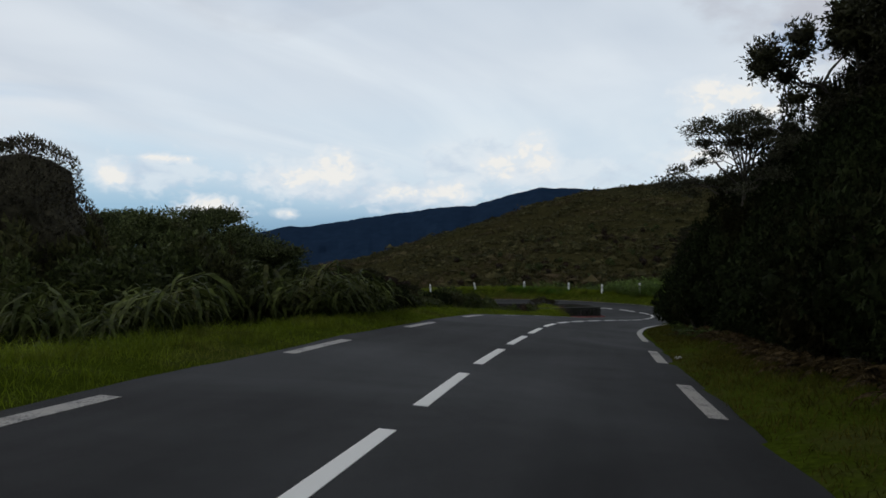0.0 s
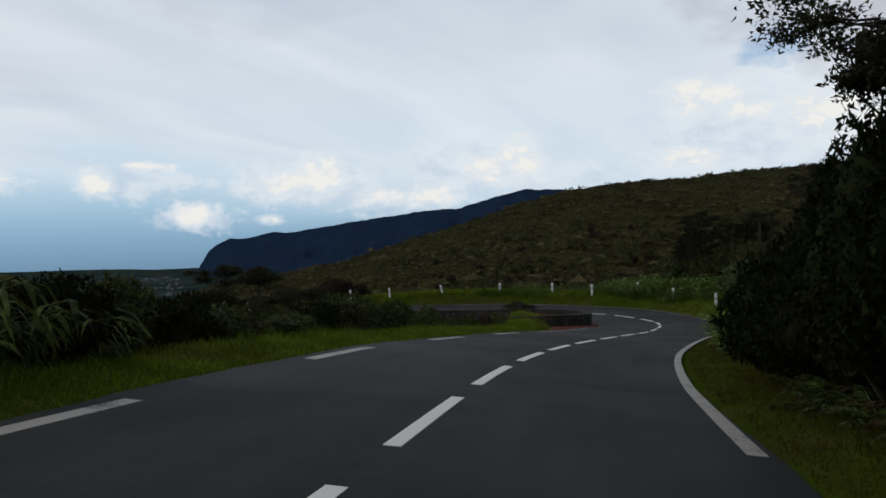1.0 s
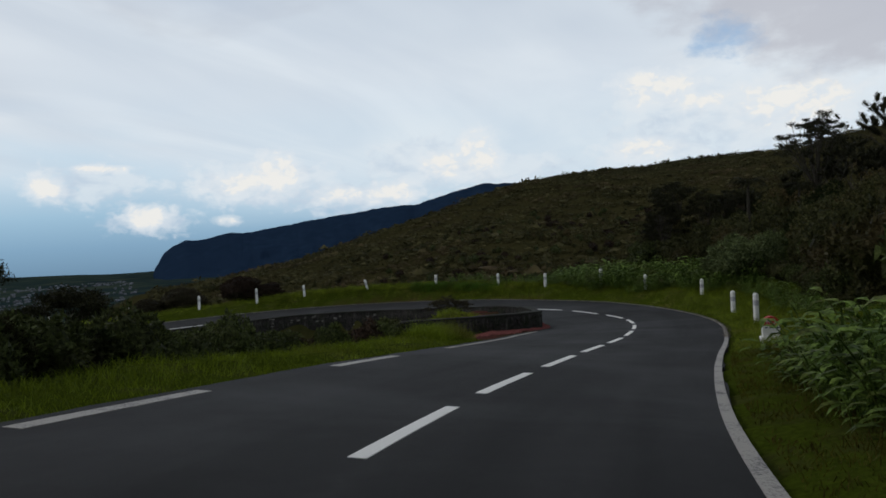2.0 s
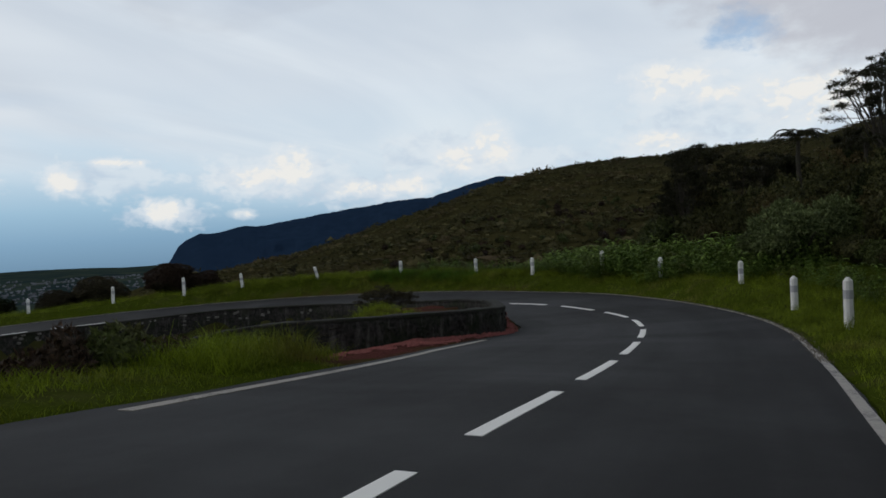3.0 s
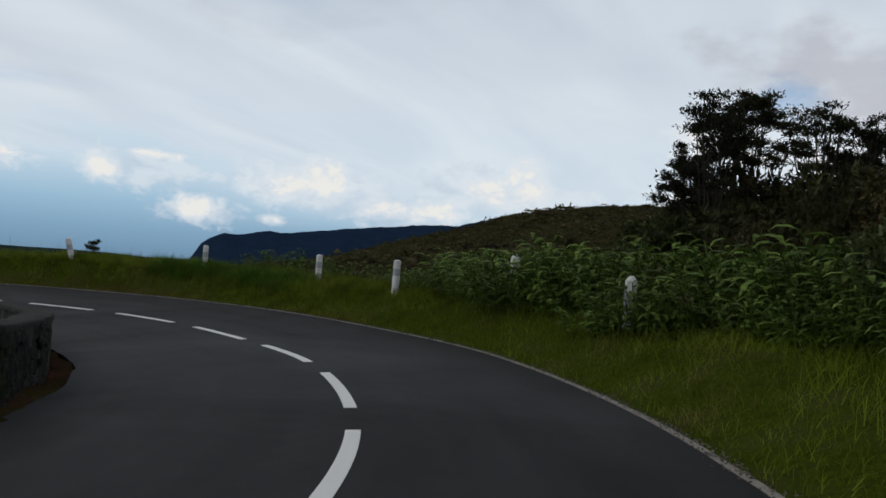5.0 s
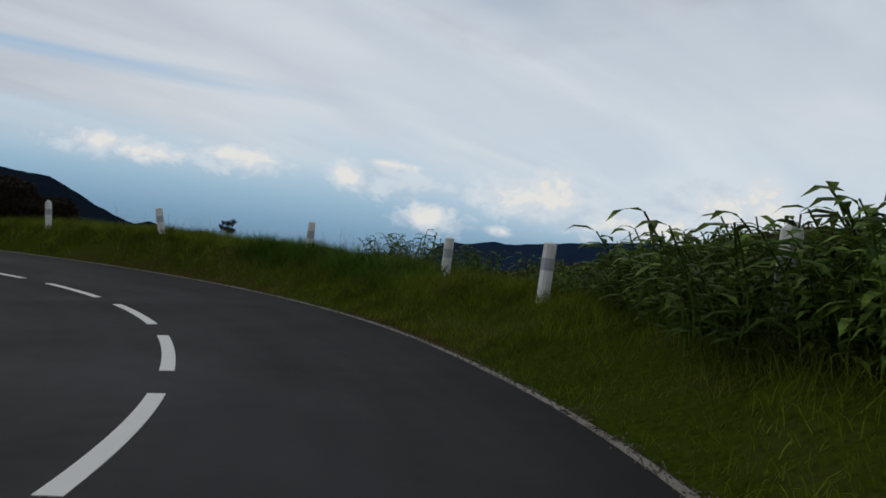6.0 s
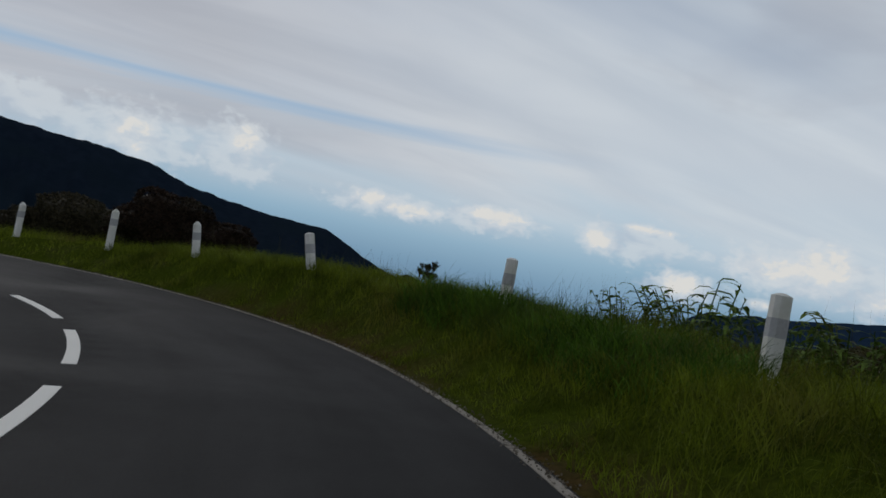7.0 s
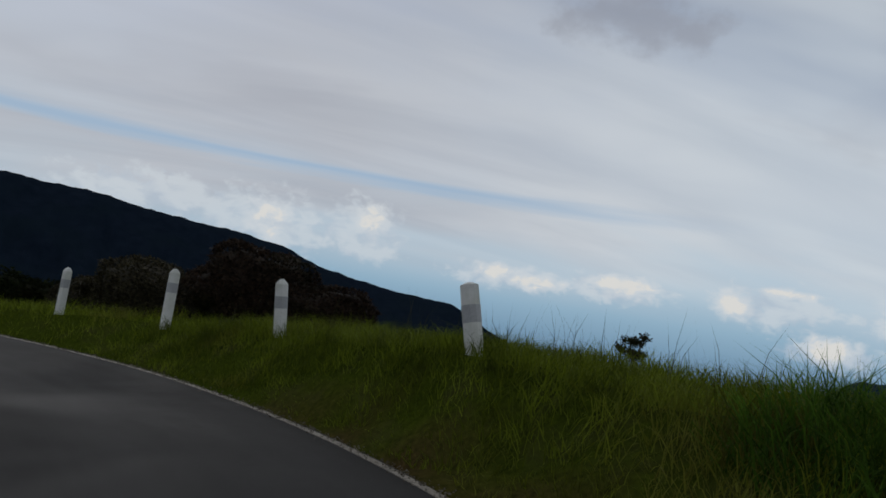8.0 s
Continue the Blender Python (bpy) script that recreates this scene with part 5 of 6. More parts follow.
for x, y, z, lx, ly, turn, flat, extra in (
        (19.26, 52.16, -0.35, 0, 0, 10, False, " with a grey band beside the cut slope"), (20.81, 58.16, -0.79, 0, 0, 0, False, " with a grey band"), (21.52, 64.0, -0.63, 0, 0, -20, False, " with a grey band"),
        (20.36, 70.4, -0.69, 0.02, 0.05, -30, False, " half hidden by ginger leaves"), (18.63, 74.71, -0.44, 0, 0, -35, False, " sunk in ginger leaves"),
        (15.6, 79.11, -0.81, 0.01, 0.02, -45, True, " with a grey band, square-topped"), (12.62, 83.41, -0.89, 0.0, 0.01, -50, True, " with a grey band, square-topped"), (7.85, 86.08, -0.91, 0.01, 0, -65, True, " with a grey band, square-topped"),
        (2.04, 87.15, -1.07, -0.24, -0.09, -80, True, " with a grey band, leaning over"), (-3.12, 88.13, -1.32, -0.05, -0.12, -88, False, " with a grey band, leaning a little"), (-7.02, 88.17, -1.41, 0, 0, -92, False, " with a grey band"),
        (-11.65, 87.77, -1.76, 0.02, 0, -96, False, " with a grey band"), (-17.13, 87.3, -2.23, 0, 0, -100, False, " with a grey band"), (-23.2, 86.4, -2.68, 0, 0, -104, False, " with a grey band")):
    guard_post(x, y, z, lx, ly, turn, flat, extra)


def kilometre_stone(x, y, turn):
    z = float(height(np.array([x]), np.array([y]))[0])
    root = tagged(new("kilometre_stone"), "white kilometre stone with a rounded red head", "milestone")
    root.matrix_world = pose(x, y, z + 0.06, 0, 0, turn) @ Matrix.Scale(0.88, 4)

    def slab(w, d, lo, arc, name, mat, label=""):
        """An upright slab with a rounded head, cut between two heights."""
        bm = bmesh.new()
        outline = [(-w / 2, lo), (w / 2, lo)]
        if arc:
            outline += [(w / 2 * math.cos(a), arc[0] + arc[1] * math.sin(a)) for a in np.linspace(0.0, math.pi, 17)]
        else:
            outline += [(w / 2, 0.40), (-w / 2, 0.40)]
        front = bm.faces.new([bm.verts.new((u, -d / 2, h)) for u, h in outline])
        ext = bmesh.ops.extrude_face_region(bm, geom=[front])
        bmesh.ops.translate(bm, verts=[e for e in ext["geom"] if isinstance(e, bmesh.types.BMVert)], vec=(0, d, 0))
        bmesh.ops.recalc_face_normals(bm, faces=bm.faces[:])
        bmesh.ops.bevel(bm, geom=[e for e in bm.edges if abs(e.verts[0].co.y - e.verts[1].co.y) < 1e-6], offset=0.012, segments=2, affect="EDGES")
        return bm_part(name, bm, mat, root, label)

    body = slab(0.5, 0.26, -0.15, None, "body", M_POST)
    head = slab(0.5, 0.262, 0.402, (0.44, 0.24), "head", M_RED, "rounded red head")
    bm = bmesh.new()
    bmesh.ops.create_cube(bm, size=1, matrix=Matrix.Translation((0, 0, -0.17)) @ Matrix.Diagonal((0.62, 0.4, 0.46, 1)))
    bmesh.ops.bevel(bm, geom=bm.edges[:], offset=0.02, segments=2, affect="EDGES")
    bm_part("plinth", bm, M_POST, root)

    def words(text, size, h, mat, name, aside):
        cu = bpy.data.curves.new(name, "FONT")
        cu.body, cu.size, cu.extrude, cu.align_x = text, size, 0.004, "CENTER"
        ob = new(name, cu)
        me = bpy.data.meshes.new_from_object(ob)
        bpy.data.objects.remove(ob)
        me.materials.append(mat)
        ob = part(name, me, head)
        ob.matrix_basis = pose(aside, -0.135, h, 90, 0, 0)

    words("N", 0.19, 0.47, M_POST, "letter", -0.075)
    words("3", 0.19, 0.47, M_POST, "digit", 0.085)
    for k in range(3):
        bm = bmesh.new()
        bmesh.ops.create_cube(bm, size=1, matrix=Matrix.Translation((-0.15 + 0.15 * k, -0.133, 0.345)) @ Matrix.Diagonal((0.08 + 0.04 * k, 0.006, 0.036, 1)))
        bm_part("lettering_bar", bm, M_INK, body)
    return root


kilometre_stone(15.78, 43.3, -14)

# ---------------------------------------------------------------- planting, left of the descent
LEFT = "roadside shrubs left of the descent"
RIGHTSIDE = "dark bushes on the cut slope"
HEDGE = "ginger hedge round the outside of the bend"


def beside(s, d):
    p = road_point(np.array([float(s)]), np.array([float(d)]))[0]
    return float(p[0]), float(p[1])


_r = np.random.default_rng(11)


def top_at(x, y, z):
    """How tall a thing must be to reach z."""
    return z - float(height(np.array([x]), np.array([y]))[0])


HEATH = dict(trunk_r=0.11, forks=5, levels=4, leaves=150, leaf=0.085, clump=0.3, flat=0.9, bare=0.16, draw=1.5, inner=0.9)
for x, y, w, z in ((-9.7, 13.6, 5.0, 7.2), (-12.0, 12.2, 5.5, 7.4)):
    shrub(x, y, w, top_at(x, y, z), "dome", "tall dense rounded brownish bush beside the road", LEFT)
for x, y, z, q, n in ((-7.4, 16.8, 5.25, 1.5, 21), (-4.6, 19.0, 4.5, 1.1, 22), (-7.2, 21.2, 5.6, 1.7, 23), (-6.0, 19.6, 4.9, 1.3, 24), (-9.8, 20.5, 5.7, 1.7, 25)):
    fan_tree(x, y, z - 1.9, "small heath tree with rounded leafy pads", M_ROADSIDE, n, q, 1.75, 12, 0.5, 320, 0.095, (0.1, 0.0), 0.62, 0.09)
for s in np.r_[np.arange(0.9, 2.4, 0.5), np.arange(7.6, 12.9, 0.6)]:
    front = np.interp(s, (0, 5, 9, 11.5), (6.0, 5.6, 5.2, 5.3))
    for q in range(3 if s > 4 else 2):
        x, y = beside(s + _r.uniform(-0.3, 0.3), -front - (0.75 * q if s > 4 else 0.7 + 0.4 * q) - _r.uniform(0, 0.3))
        ginger(x, y, (0.95, 1.35, 1.65)[q] * _r.uniform(0.85, 1.15) * np.interp(s, (0, 6, 9.5, 11.4), (1, 1.1, 1.05, 0.7)), "tall clump of arching canes with long hanging leaves", "cane clumps left of the descent", 20, LONG_CANES)
for s in np.arange(-9, 12, 0.8):
    x, y = beside(s + _r.uniform(-0.4, 0.4), -np.interp(s, (-9, -1, 0.5, 2.5, 4, 6, 12), (12.0, 11.6, 9.6, 7.4, 6.9, 7.4, 7.8)) - _r.uniform(0, 1.9))
    shrub(x, y, _r.uniform(1.9, 2.8), _r.uniform(1.8, 2.5) * np.interp(s, (-2, 1, 5, 7), (0.75, 0.85, 1.0, 0.95)), "olive", "dark green leafy roadside shrub", LEFT)
for s in np.arange(1, 13, 1.5):
    x, y = beside(s, -9.6 - _r.uniform(0, 1.5))
    shrub(x, y, 2.6, _r.uniform(2.4, 3.0), "far_dark", "dark green leafy roadside shrub", LEFT)
for s in np.arange(11.8, 33, 0.9):
    far = np.interp(s, (12, 20, 27, 33), (5.3, 5.3, 6.0, 6.8))
    for q in range(3):
        x, y = beside(s + _r.uniform(-0.5, 0.5), -far - 1.3 * q - _r.uniform(0, 0.5))
        tall = np.interp(s, (12, 14, 15.2, 16.4, 18.3, 19.8, 24, 33), (1.25, 1.1, 0.7, 0.4, 0.4, 0.9, 1.25, 0.9)) * _r.uniform(0.75, 1.15) + 0.12 * q
        shrub(x, y, _r.uniform(1.3, 2.0), tall, (("dark", "olive", "dark", "olive", "olive")[int(_r.integers(5))], "far_olive")[q == 2], "dark scrubby shrub at the edge of the verge", LEFT)
for x, y, z, q, t in ((-6.4, 43.6, 1.7, 1.35, 31), (-4.5, 41.8, 1.7, 0.8, 32), (-5.5, 39.6, 0.9, 1.0, 33), (-2.4, 42.4, 0.7, 1.0, 34)):
    fan_tree(x, y, z, "slender small tree with flat leafy pads over bare stems", M_TREE, t, q, 0.85, 8, 0.34, 200, 0.075, (0.15, 0.1), 0.5, 0.07)

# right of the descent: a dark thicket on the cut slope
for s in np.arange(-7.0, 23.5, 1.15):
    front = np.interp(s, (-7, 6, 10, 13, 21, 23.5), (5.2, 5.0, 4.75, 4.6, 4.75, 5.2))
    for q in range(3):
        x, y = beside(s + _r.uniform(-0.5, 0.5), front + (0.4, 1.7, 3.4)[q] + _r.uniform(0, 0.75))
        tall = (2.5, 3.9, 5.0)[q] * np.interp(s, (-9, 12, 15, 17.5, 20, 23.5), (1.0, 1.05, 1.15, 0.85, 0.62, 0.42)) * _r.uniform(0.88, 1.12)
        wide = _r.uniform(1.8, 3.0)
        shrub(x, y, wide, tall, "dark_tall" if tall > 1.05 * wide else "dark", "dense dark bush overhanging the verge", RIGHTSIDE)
fan_tree(9.15, 17.2, 5.85, "spreading umbrella-crowned heath tree with bare forking limbs", M_UMBRELLA, 8, 1.95, 2.1, 15, 0.40, 320, 0.07, (0.2, -0.1), 0.8)
fan_tree(12.9, 14.8, 7.3, "taller umbrella-crowned heath tree over the thicket", M_TREE, 17, 2.2, 2.3, 13, 0.5, 380, 0.08, (0.3, 0.0), 0.7, 0.15)
fan_tree(12.8, 11.4, 7.4, "tall umbrella-crowned heath tree over the thicket", M_TREE, 19, 2.2, 2.6, 13, 0.52, 380, 0.08, (0.2, 0.0), 0.7, 0.15)
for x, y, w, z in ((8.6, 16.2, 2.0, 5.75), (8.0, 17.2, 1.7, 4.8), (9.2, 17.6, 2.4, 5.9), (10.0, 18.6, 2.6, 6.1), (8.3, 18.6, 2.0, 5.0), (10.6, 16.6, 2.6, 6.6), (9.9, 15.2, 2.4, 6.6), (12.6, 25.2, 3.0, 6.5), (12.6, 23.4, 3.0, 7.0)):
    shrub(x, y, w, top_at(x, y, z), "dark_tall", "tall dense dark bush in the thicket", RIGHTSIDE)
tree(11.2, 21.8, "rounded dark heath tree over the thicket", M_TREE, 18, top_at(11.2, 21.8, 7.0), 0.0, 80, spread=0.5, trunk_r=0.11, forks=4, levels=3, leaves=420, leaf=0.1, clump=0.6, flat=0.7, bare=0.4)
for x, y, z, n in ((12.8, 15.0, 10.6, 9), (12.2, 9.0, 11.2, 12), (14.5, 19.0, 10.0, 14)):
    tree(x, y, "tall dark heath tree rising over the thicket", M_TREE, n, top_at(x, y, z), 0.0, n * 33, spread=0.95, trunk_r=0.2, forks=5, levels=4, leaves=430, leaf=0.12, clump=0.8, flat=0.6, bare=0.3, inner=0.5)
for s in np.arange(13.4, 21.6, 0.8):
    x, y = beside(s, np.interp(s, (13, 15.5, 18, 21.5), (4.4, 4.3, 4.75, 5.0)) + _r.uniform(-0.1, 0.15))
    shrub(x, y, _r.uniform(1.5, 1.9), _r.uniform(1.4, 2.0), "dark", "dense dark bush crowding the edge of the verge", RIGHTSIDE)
for s, d, k in ((11.0, 4.35, 1), (11.9, 4.45, 2), (12.6, 4.3, 3), (9.5, 4.6, 4)):
    x, y = beside(s, d)
    fern(x, y, _r.uniform(0.75, 0.95), k)
for s in np.arange(-6.5, 13, 1.0):
    x, y = beside(s, np.interp(s, (-6, 6, 13), (5.7, 5.45, 4.9)) + _r.uniform(0, 0.2))
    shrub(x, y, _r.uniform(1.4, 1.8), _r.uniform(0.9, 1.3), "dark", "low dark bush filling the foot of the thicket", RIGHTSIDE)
for k in range(34):
    s = -6.0 + 0.62 * k
    x, y = beside(s + _r.uniform(-0.3, 0.3), np.interp(s, (-6, 6, 14), (4.9, 4.75, 4.3)) + _r.uniform(0, 0.45))
    fern(x, y, _r.uniform(0.6, 0.95), 10 + k, "browned bracken fern at the foot of the thicket", DRY_FRONDS)
for s in np.arange(23.2, 29.2, 0.8):
    for q in range(2):
        x, y = beside(s, 4.25 + 0.8 * q + _r.uniform(0, 0.3))
        ginger(x, y, _r.uniform(0.7, 0.95), "leafy ginger clump at the foot of the slope", "ginger clumps right of the descent")

# the slope east of the bend, up to the tree line
slope = Heap()
for k in range(170):
    s = _r.uniform(25, 67)
    d = np.interp(s, (25, 30, 40, 50, 67), (6.4, 6.6, 7.4, 8.4, 10.5)) + _r.uniform(0, 1) ** 1.25 * 28
    x, y = beside(s, d)
    w = _r.uniform(2.0, 3.6)
    slope.add(x, y, w, w * _r.uniform(0.55, 0.95), ("far_dark", "far_olive", "far_dark", "far_rust", "far_olive", "far_dark")[int(_r.integers(6))])
for k in range(44):
    x, y = _r.uniform(25.8, 37), _r.uniform(64, 85)
    if x > 25 + 0.4 * (85 - y) and y > 80:
        continue
    z = np.interp(x, (25.8, 29, 37), (2.2, 3.6, 6.0)) * _r.uniform(0.7, 1.05)
    slope.add(x, y, _r.uniform(2.4, 3.4), z - float(sheet_height(np.array([x]), np.array([y]))[0]), ("slope_tall", "slope_tall", "dark_tall")[int(_r.integers(3))])
for k in range(46):
    x, y = beside(_r.uniform(44, 70), 11.5 + 17 * _r.uniform(0, 1))
    w = _r.uniform(2.2, 3.8)
    slope.add(x, y, w, min(w * _r.uniform(0.9, 1.5), 1.6 + 0.2 * (x - 20)), ("slope_tall", "slope_tall", "olive", "slope")[int(_r.integers(4))])
for x, y, w, z in ((24.5, 65.9, 3.6, 1.4), (26.3, 66.4, 2.8, 1.5), (23.9, 67.8, 2.4, 0.6)):
    shrub(x, y, w, top_at(x, y, z), "broad", "pale green broad-leaved bush standing out from the scrub", "hillside bushes above the bend")
tree_fern(27.8, 72.3, top_at(27.8, 72.3, 5.0), 4)
tree_fern(31.5, 73.0, top_at(31.5, 73.0, 4.6), 7, 0.8)
for x, y, z, t, sp in ((32.4, 83.0, 4.6, 43, 0.7), (35.5, 82.0, 6.0, 44, 0.8), (36.6, 75.5, 7.6, 46, 0.9), (41.0, 73.0, 11.0, 47, 0.9), (38.0, 68.5, 9.5, 50, 0.9), (44.0, 88.0, 9.0, 48, 0.9)):
    tree(x, y, "dark feathery heath tree with open upswept branches", M_TREE, t, top_at(x, y, z), 0.0, t * 30, spread=sp, **HEATH)
    for q in range(2 if x > 29 else 1):
        slope.add(x + _r.uniform(-1.6, 1.6), y + _r.uniform(-1.8, 0.8), 2.6, top_at(x, y, z) * _r.uniform(0.4, 0.6), "slope_tall")
fan_tree(34.6, 76.6, 4.2, "tall open heath tree with bare limbs on the skyline", M_TREE, 71, 2.3, 5.0, 14, 0.4, 150, 0.1, (0.3, 0.2), 0.42, 0.14)
fan_tree(37.6, 82.6, 4.4, "tall open heath tree with bare limbs on the skyline", M_TREE, 73, 2.5, 5.6, 14, 0.42, 150, 0.1, (0.2, 0.2), 0.42, 0.14)
for x, y, z, q, t in ((24.25, 78.7, 4.35, 1.5, 91), (24.2, 80.7, 3.2, 1.25, 92), (25.8, 79.9, 4.7, 1.7, 93), (27.6, 79.2, 4.5, 1.7, 94), (29.8, 80.4, 4.4, 1.8, 95)):
    fan_tree(x, y, 0.0, "dark feathery heath tree with open upswept branches", M_TREE, t, q, z, 17, 0.3, 190, 0.085, (0.1, 0.1), 0.78, 0.11)
fan_tree(26.6, 83.4, 4.0, "small umbrella-crowned tree on the brow of the slope", M_TREE, 75, 1.5, 1.3, 9, 0.4, 170, 0.09, (0.2, 0.0), 0.7)
for k in range(60):
    x, y = _r.uniform(25.5, 46), _r.uniform(72, 96)
    if y > 86 and x < 28:
        continue
    w = _r.uniform(2.4, 4.0)
    slope.add(x, y, w, w * _r.uniform(0.7, 1.05), ("far_dark", "far_dark", "far_olive")[int(_r.integers(3))])
for k in range(620):
    y = 94 + 190 * _r.uniform(0, 1) ** 1.6
    x = _r.uniform(4 - 0.05 * (y - 94), 30 + 0.5 * (y - 94))
    w = _r.uniform(1.2, 3.0)
    if math.hypot(x - 8, y - 82) < 32:
        continue
    slope.add(x, y, w, w * _r.uniform(0.5, 0.85), ("hill_dark", "hill_olive", "hill_rust", "hill_dark")[int(_r.integers(4))])
slope.done("hillside_bushes", "dense dark scrub on the slope above the bend")

# the hedge of ginger behind the posts
for s in np.arange(59.5, 74.5, 0.62):
    for q in range(4):
        front = np.interp(s, (58, 63, 66, 70, 75), (6.6, 5.8, 5.45, 5.7, 7.8))
        x, y = beside(s + _r.uniform(-0.3, 0.3), front + 0.8 * q + _r.uniform(-0.15, 0.3))
        ginger(x, y, np.interp(s, (58, 62, 68, 71, 74), (0.7, 1.02, 1.06, 0.94, 0.52)) * (0.72, 0.95, 1.1, 1.15)[q] * _r.uniform(0.85, 1.12), "leafy green ginger plant in the hedge behind the posts", HEDGE)
for x, y, z in ((20.0, 69.9, 0.62), (20.5, 69.6, 0.7), (19.6, 70.6, 0.55), (18.2, 74.2, 0.95), (18.9, 73.8, 1.05)):
    ginger(x, y, z, "leafy green ginger plant leaning over a post", HEDGE)
for s in np.arange(48.5, 59.5, 0.8):
    for q in range(2):
        x, y = beside(s + _r.uniform(-0.3, 0.3), 6.7 + 0.8 * q + _r.uniform(0, 0.4))
        ginger(x, y, _r.uniform(0.42, 0.68), "low ginger plant at the foot of the slope", "ginger plants at the foot of the slope", 14)
for s in np.arange(46.5, 60.0, 0.9):
    for q in range(2):
        x, y = beside(s + _r.uniform(-0.3, 0.3), np.interp(s, (46, 52, 60), (7.9, 8.3, 9.3)) + 1.3 * q + _r.uniform(0, 0.4))
        shrub(x, y, _r.uniform(1.5, 2.2), (1.0, 1.7)[q] * _r.uniform(0.8, 1.2), ("olive", "slope", "olive", "slope_tall")[int(_r.integers(4))], "dark leafy bush at the foot of the slope", "bushes at the foot of the slope")
for s, d, z in ((75.6, 7.6, 0.6), (76.6, 7.9, 0.55), (78.0, 7.9, 0.85), (78.6, 8.3, 0.8), (77.2, 8.4, 0.7), (79.4, 8.0, 0.6), (75.0, 8.4, 0.7)):
    x, y = beside(s, d)
    ginger(x, y, z, "low ginger plant beyond the posts", "ginger plants beyond the posts")

# beyond the lower road
for x, y, w, h, kind, label in (
        (-8.8, 91.2, 4.1, 2.4, "rust", "large rounded reddish-brown bush beyond the lower road"), (-6.8, 92.0, 3.4, 1.65, "rust", "rounded reddish-brown bush beyond the lower road"), (-4.8, 93.0, 2.4, 0.75, "rust", "low reddish-brown bush beyond the lower road"),
        (-14.0, 91.0, 4.2, 2.3, "dark_big", "brownish green bush beyond the lower road"), (-16.6, 90.6, 3.2, 1.7, "dark_big", "brownish green bush beyond the lower road"), (-21.0, 89.5, 4.2, 1.9, "dark", "dark bush beyond the lower road"), (-26.0, 87.0, 4.6, 2.2, "dark", "dark bush beyond the lower road")):
    shrub(x, y, w, h, kind, label, "bushes beyond the lower road")
tree(-0.8, 96.0, "tiny umbrella-shaped tree top beyond the bank", M_TREE, 61, top_at(-0.8, 96, -1.25), 0.0, spread=0.2, trunk_r=0.035, forks=4, levels=2, leaves=150, leaf=0.05, clump=0.19, flat=0.5, bare=0.6)

# straggly shrubs in the ditch by the parapet
for s in np.arange(32.5, 40, 0.75):
    x, y = beside(s + _r.uniform(-0.3, 0.3), -6.3 - _r.uniform(0, 1.6))
    shrub(x, y, _r.uniform(0.9, 1.5), _r.uniform(0.6, 0.95), ("far_olive", "olive", "far_rust")[int(_r.integers(3))], "straggly grey-green shrub in the ditch by the parapet", LEFT)

for x, y, w, z in ((5.2, 51.2, 1.3, 0.8), (4.1, 51.8, 1.5, 0.9), (6.2, 51.9, 0.9, 0.55)):
    shrub(x, y, w, z, "far_rust" if x < 5 else "olive", "straggly brownish shrub before the end of the parapet", LEFT)

# scrub in the hollow
hollow = Heap()
for k in range(190):
    x, y = _r.uniform(-24, 7.0), _r.uniform(36, 76)
    s, d, i = nearest(np.array([x]), np.array([y]))
    if abs(d[0]) < 6.4 or (x > 1.5 and y < 56) or (x > 3.5 and y < 68):
        continue
    w = _r.uniform(1.0, 2.2)
    hollow.add(x, y, w, w * _r.uniform(0.4, 0.65), ("far_dark", "far_olive", "far_rust", "far_rust")[int(_r.integers(4))], 0.1)
hollow.done("hollow_scrub", "low dark scrub in the hollow between the roads")
for x, y, h, n, q in ((8.0, 65.2, 0.75, 81, 0.8), (8.6, 64.8, 0.55, 82, 0.6), (7.5, 65.9, 0.7, 83, 0.6), (6.9, 64.4, 0.85, 84, 0.28)):
    low = float(height(np.array([x]), np.array([y]))[0])
    fan_tree(x, y, low + 0.1, "straggly grey-brown bush in the walled bed", M_BROWN, n, q, h, 12, 0.13, 60, 0.05, (0.05, 0.0), 0.55, 0.035, "shrub")

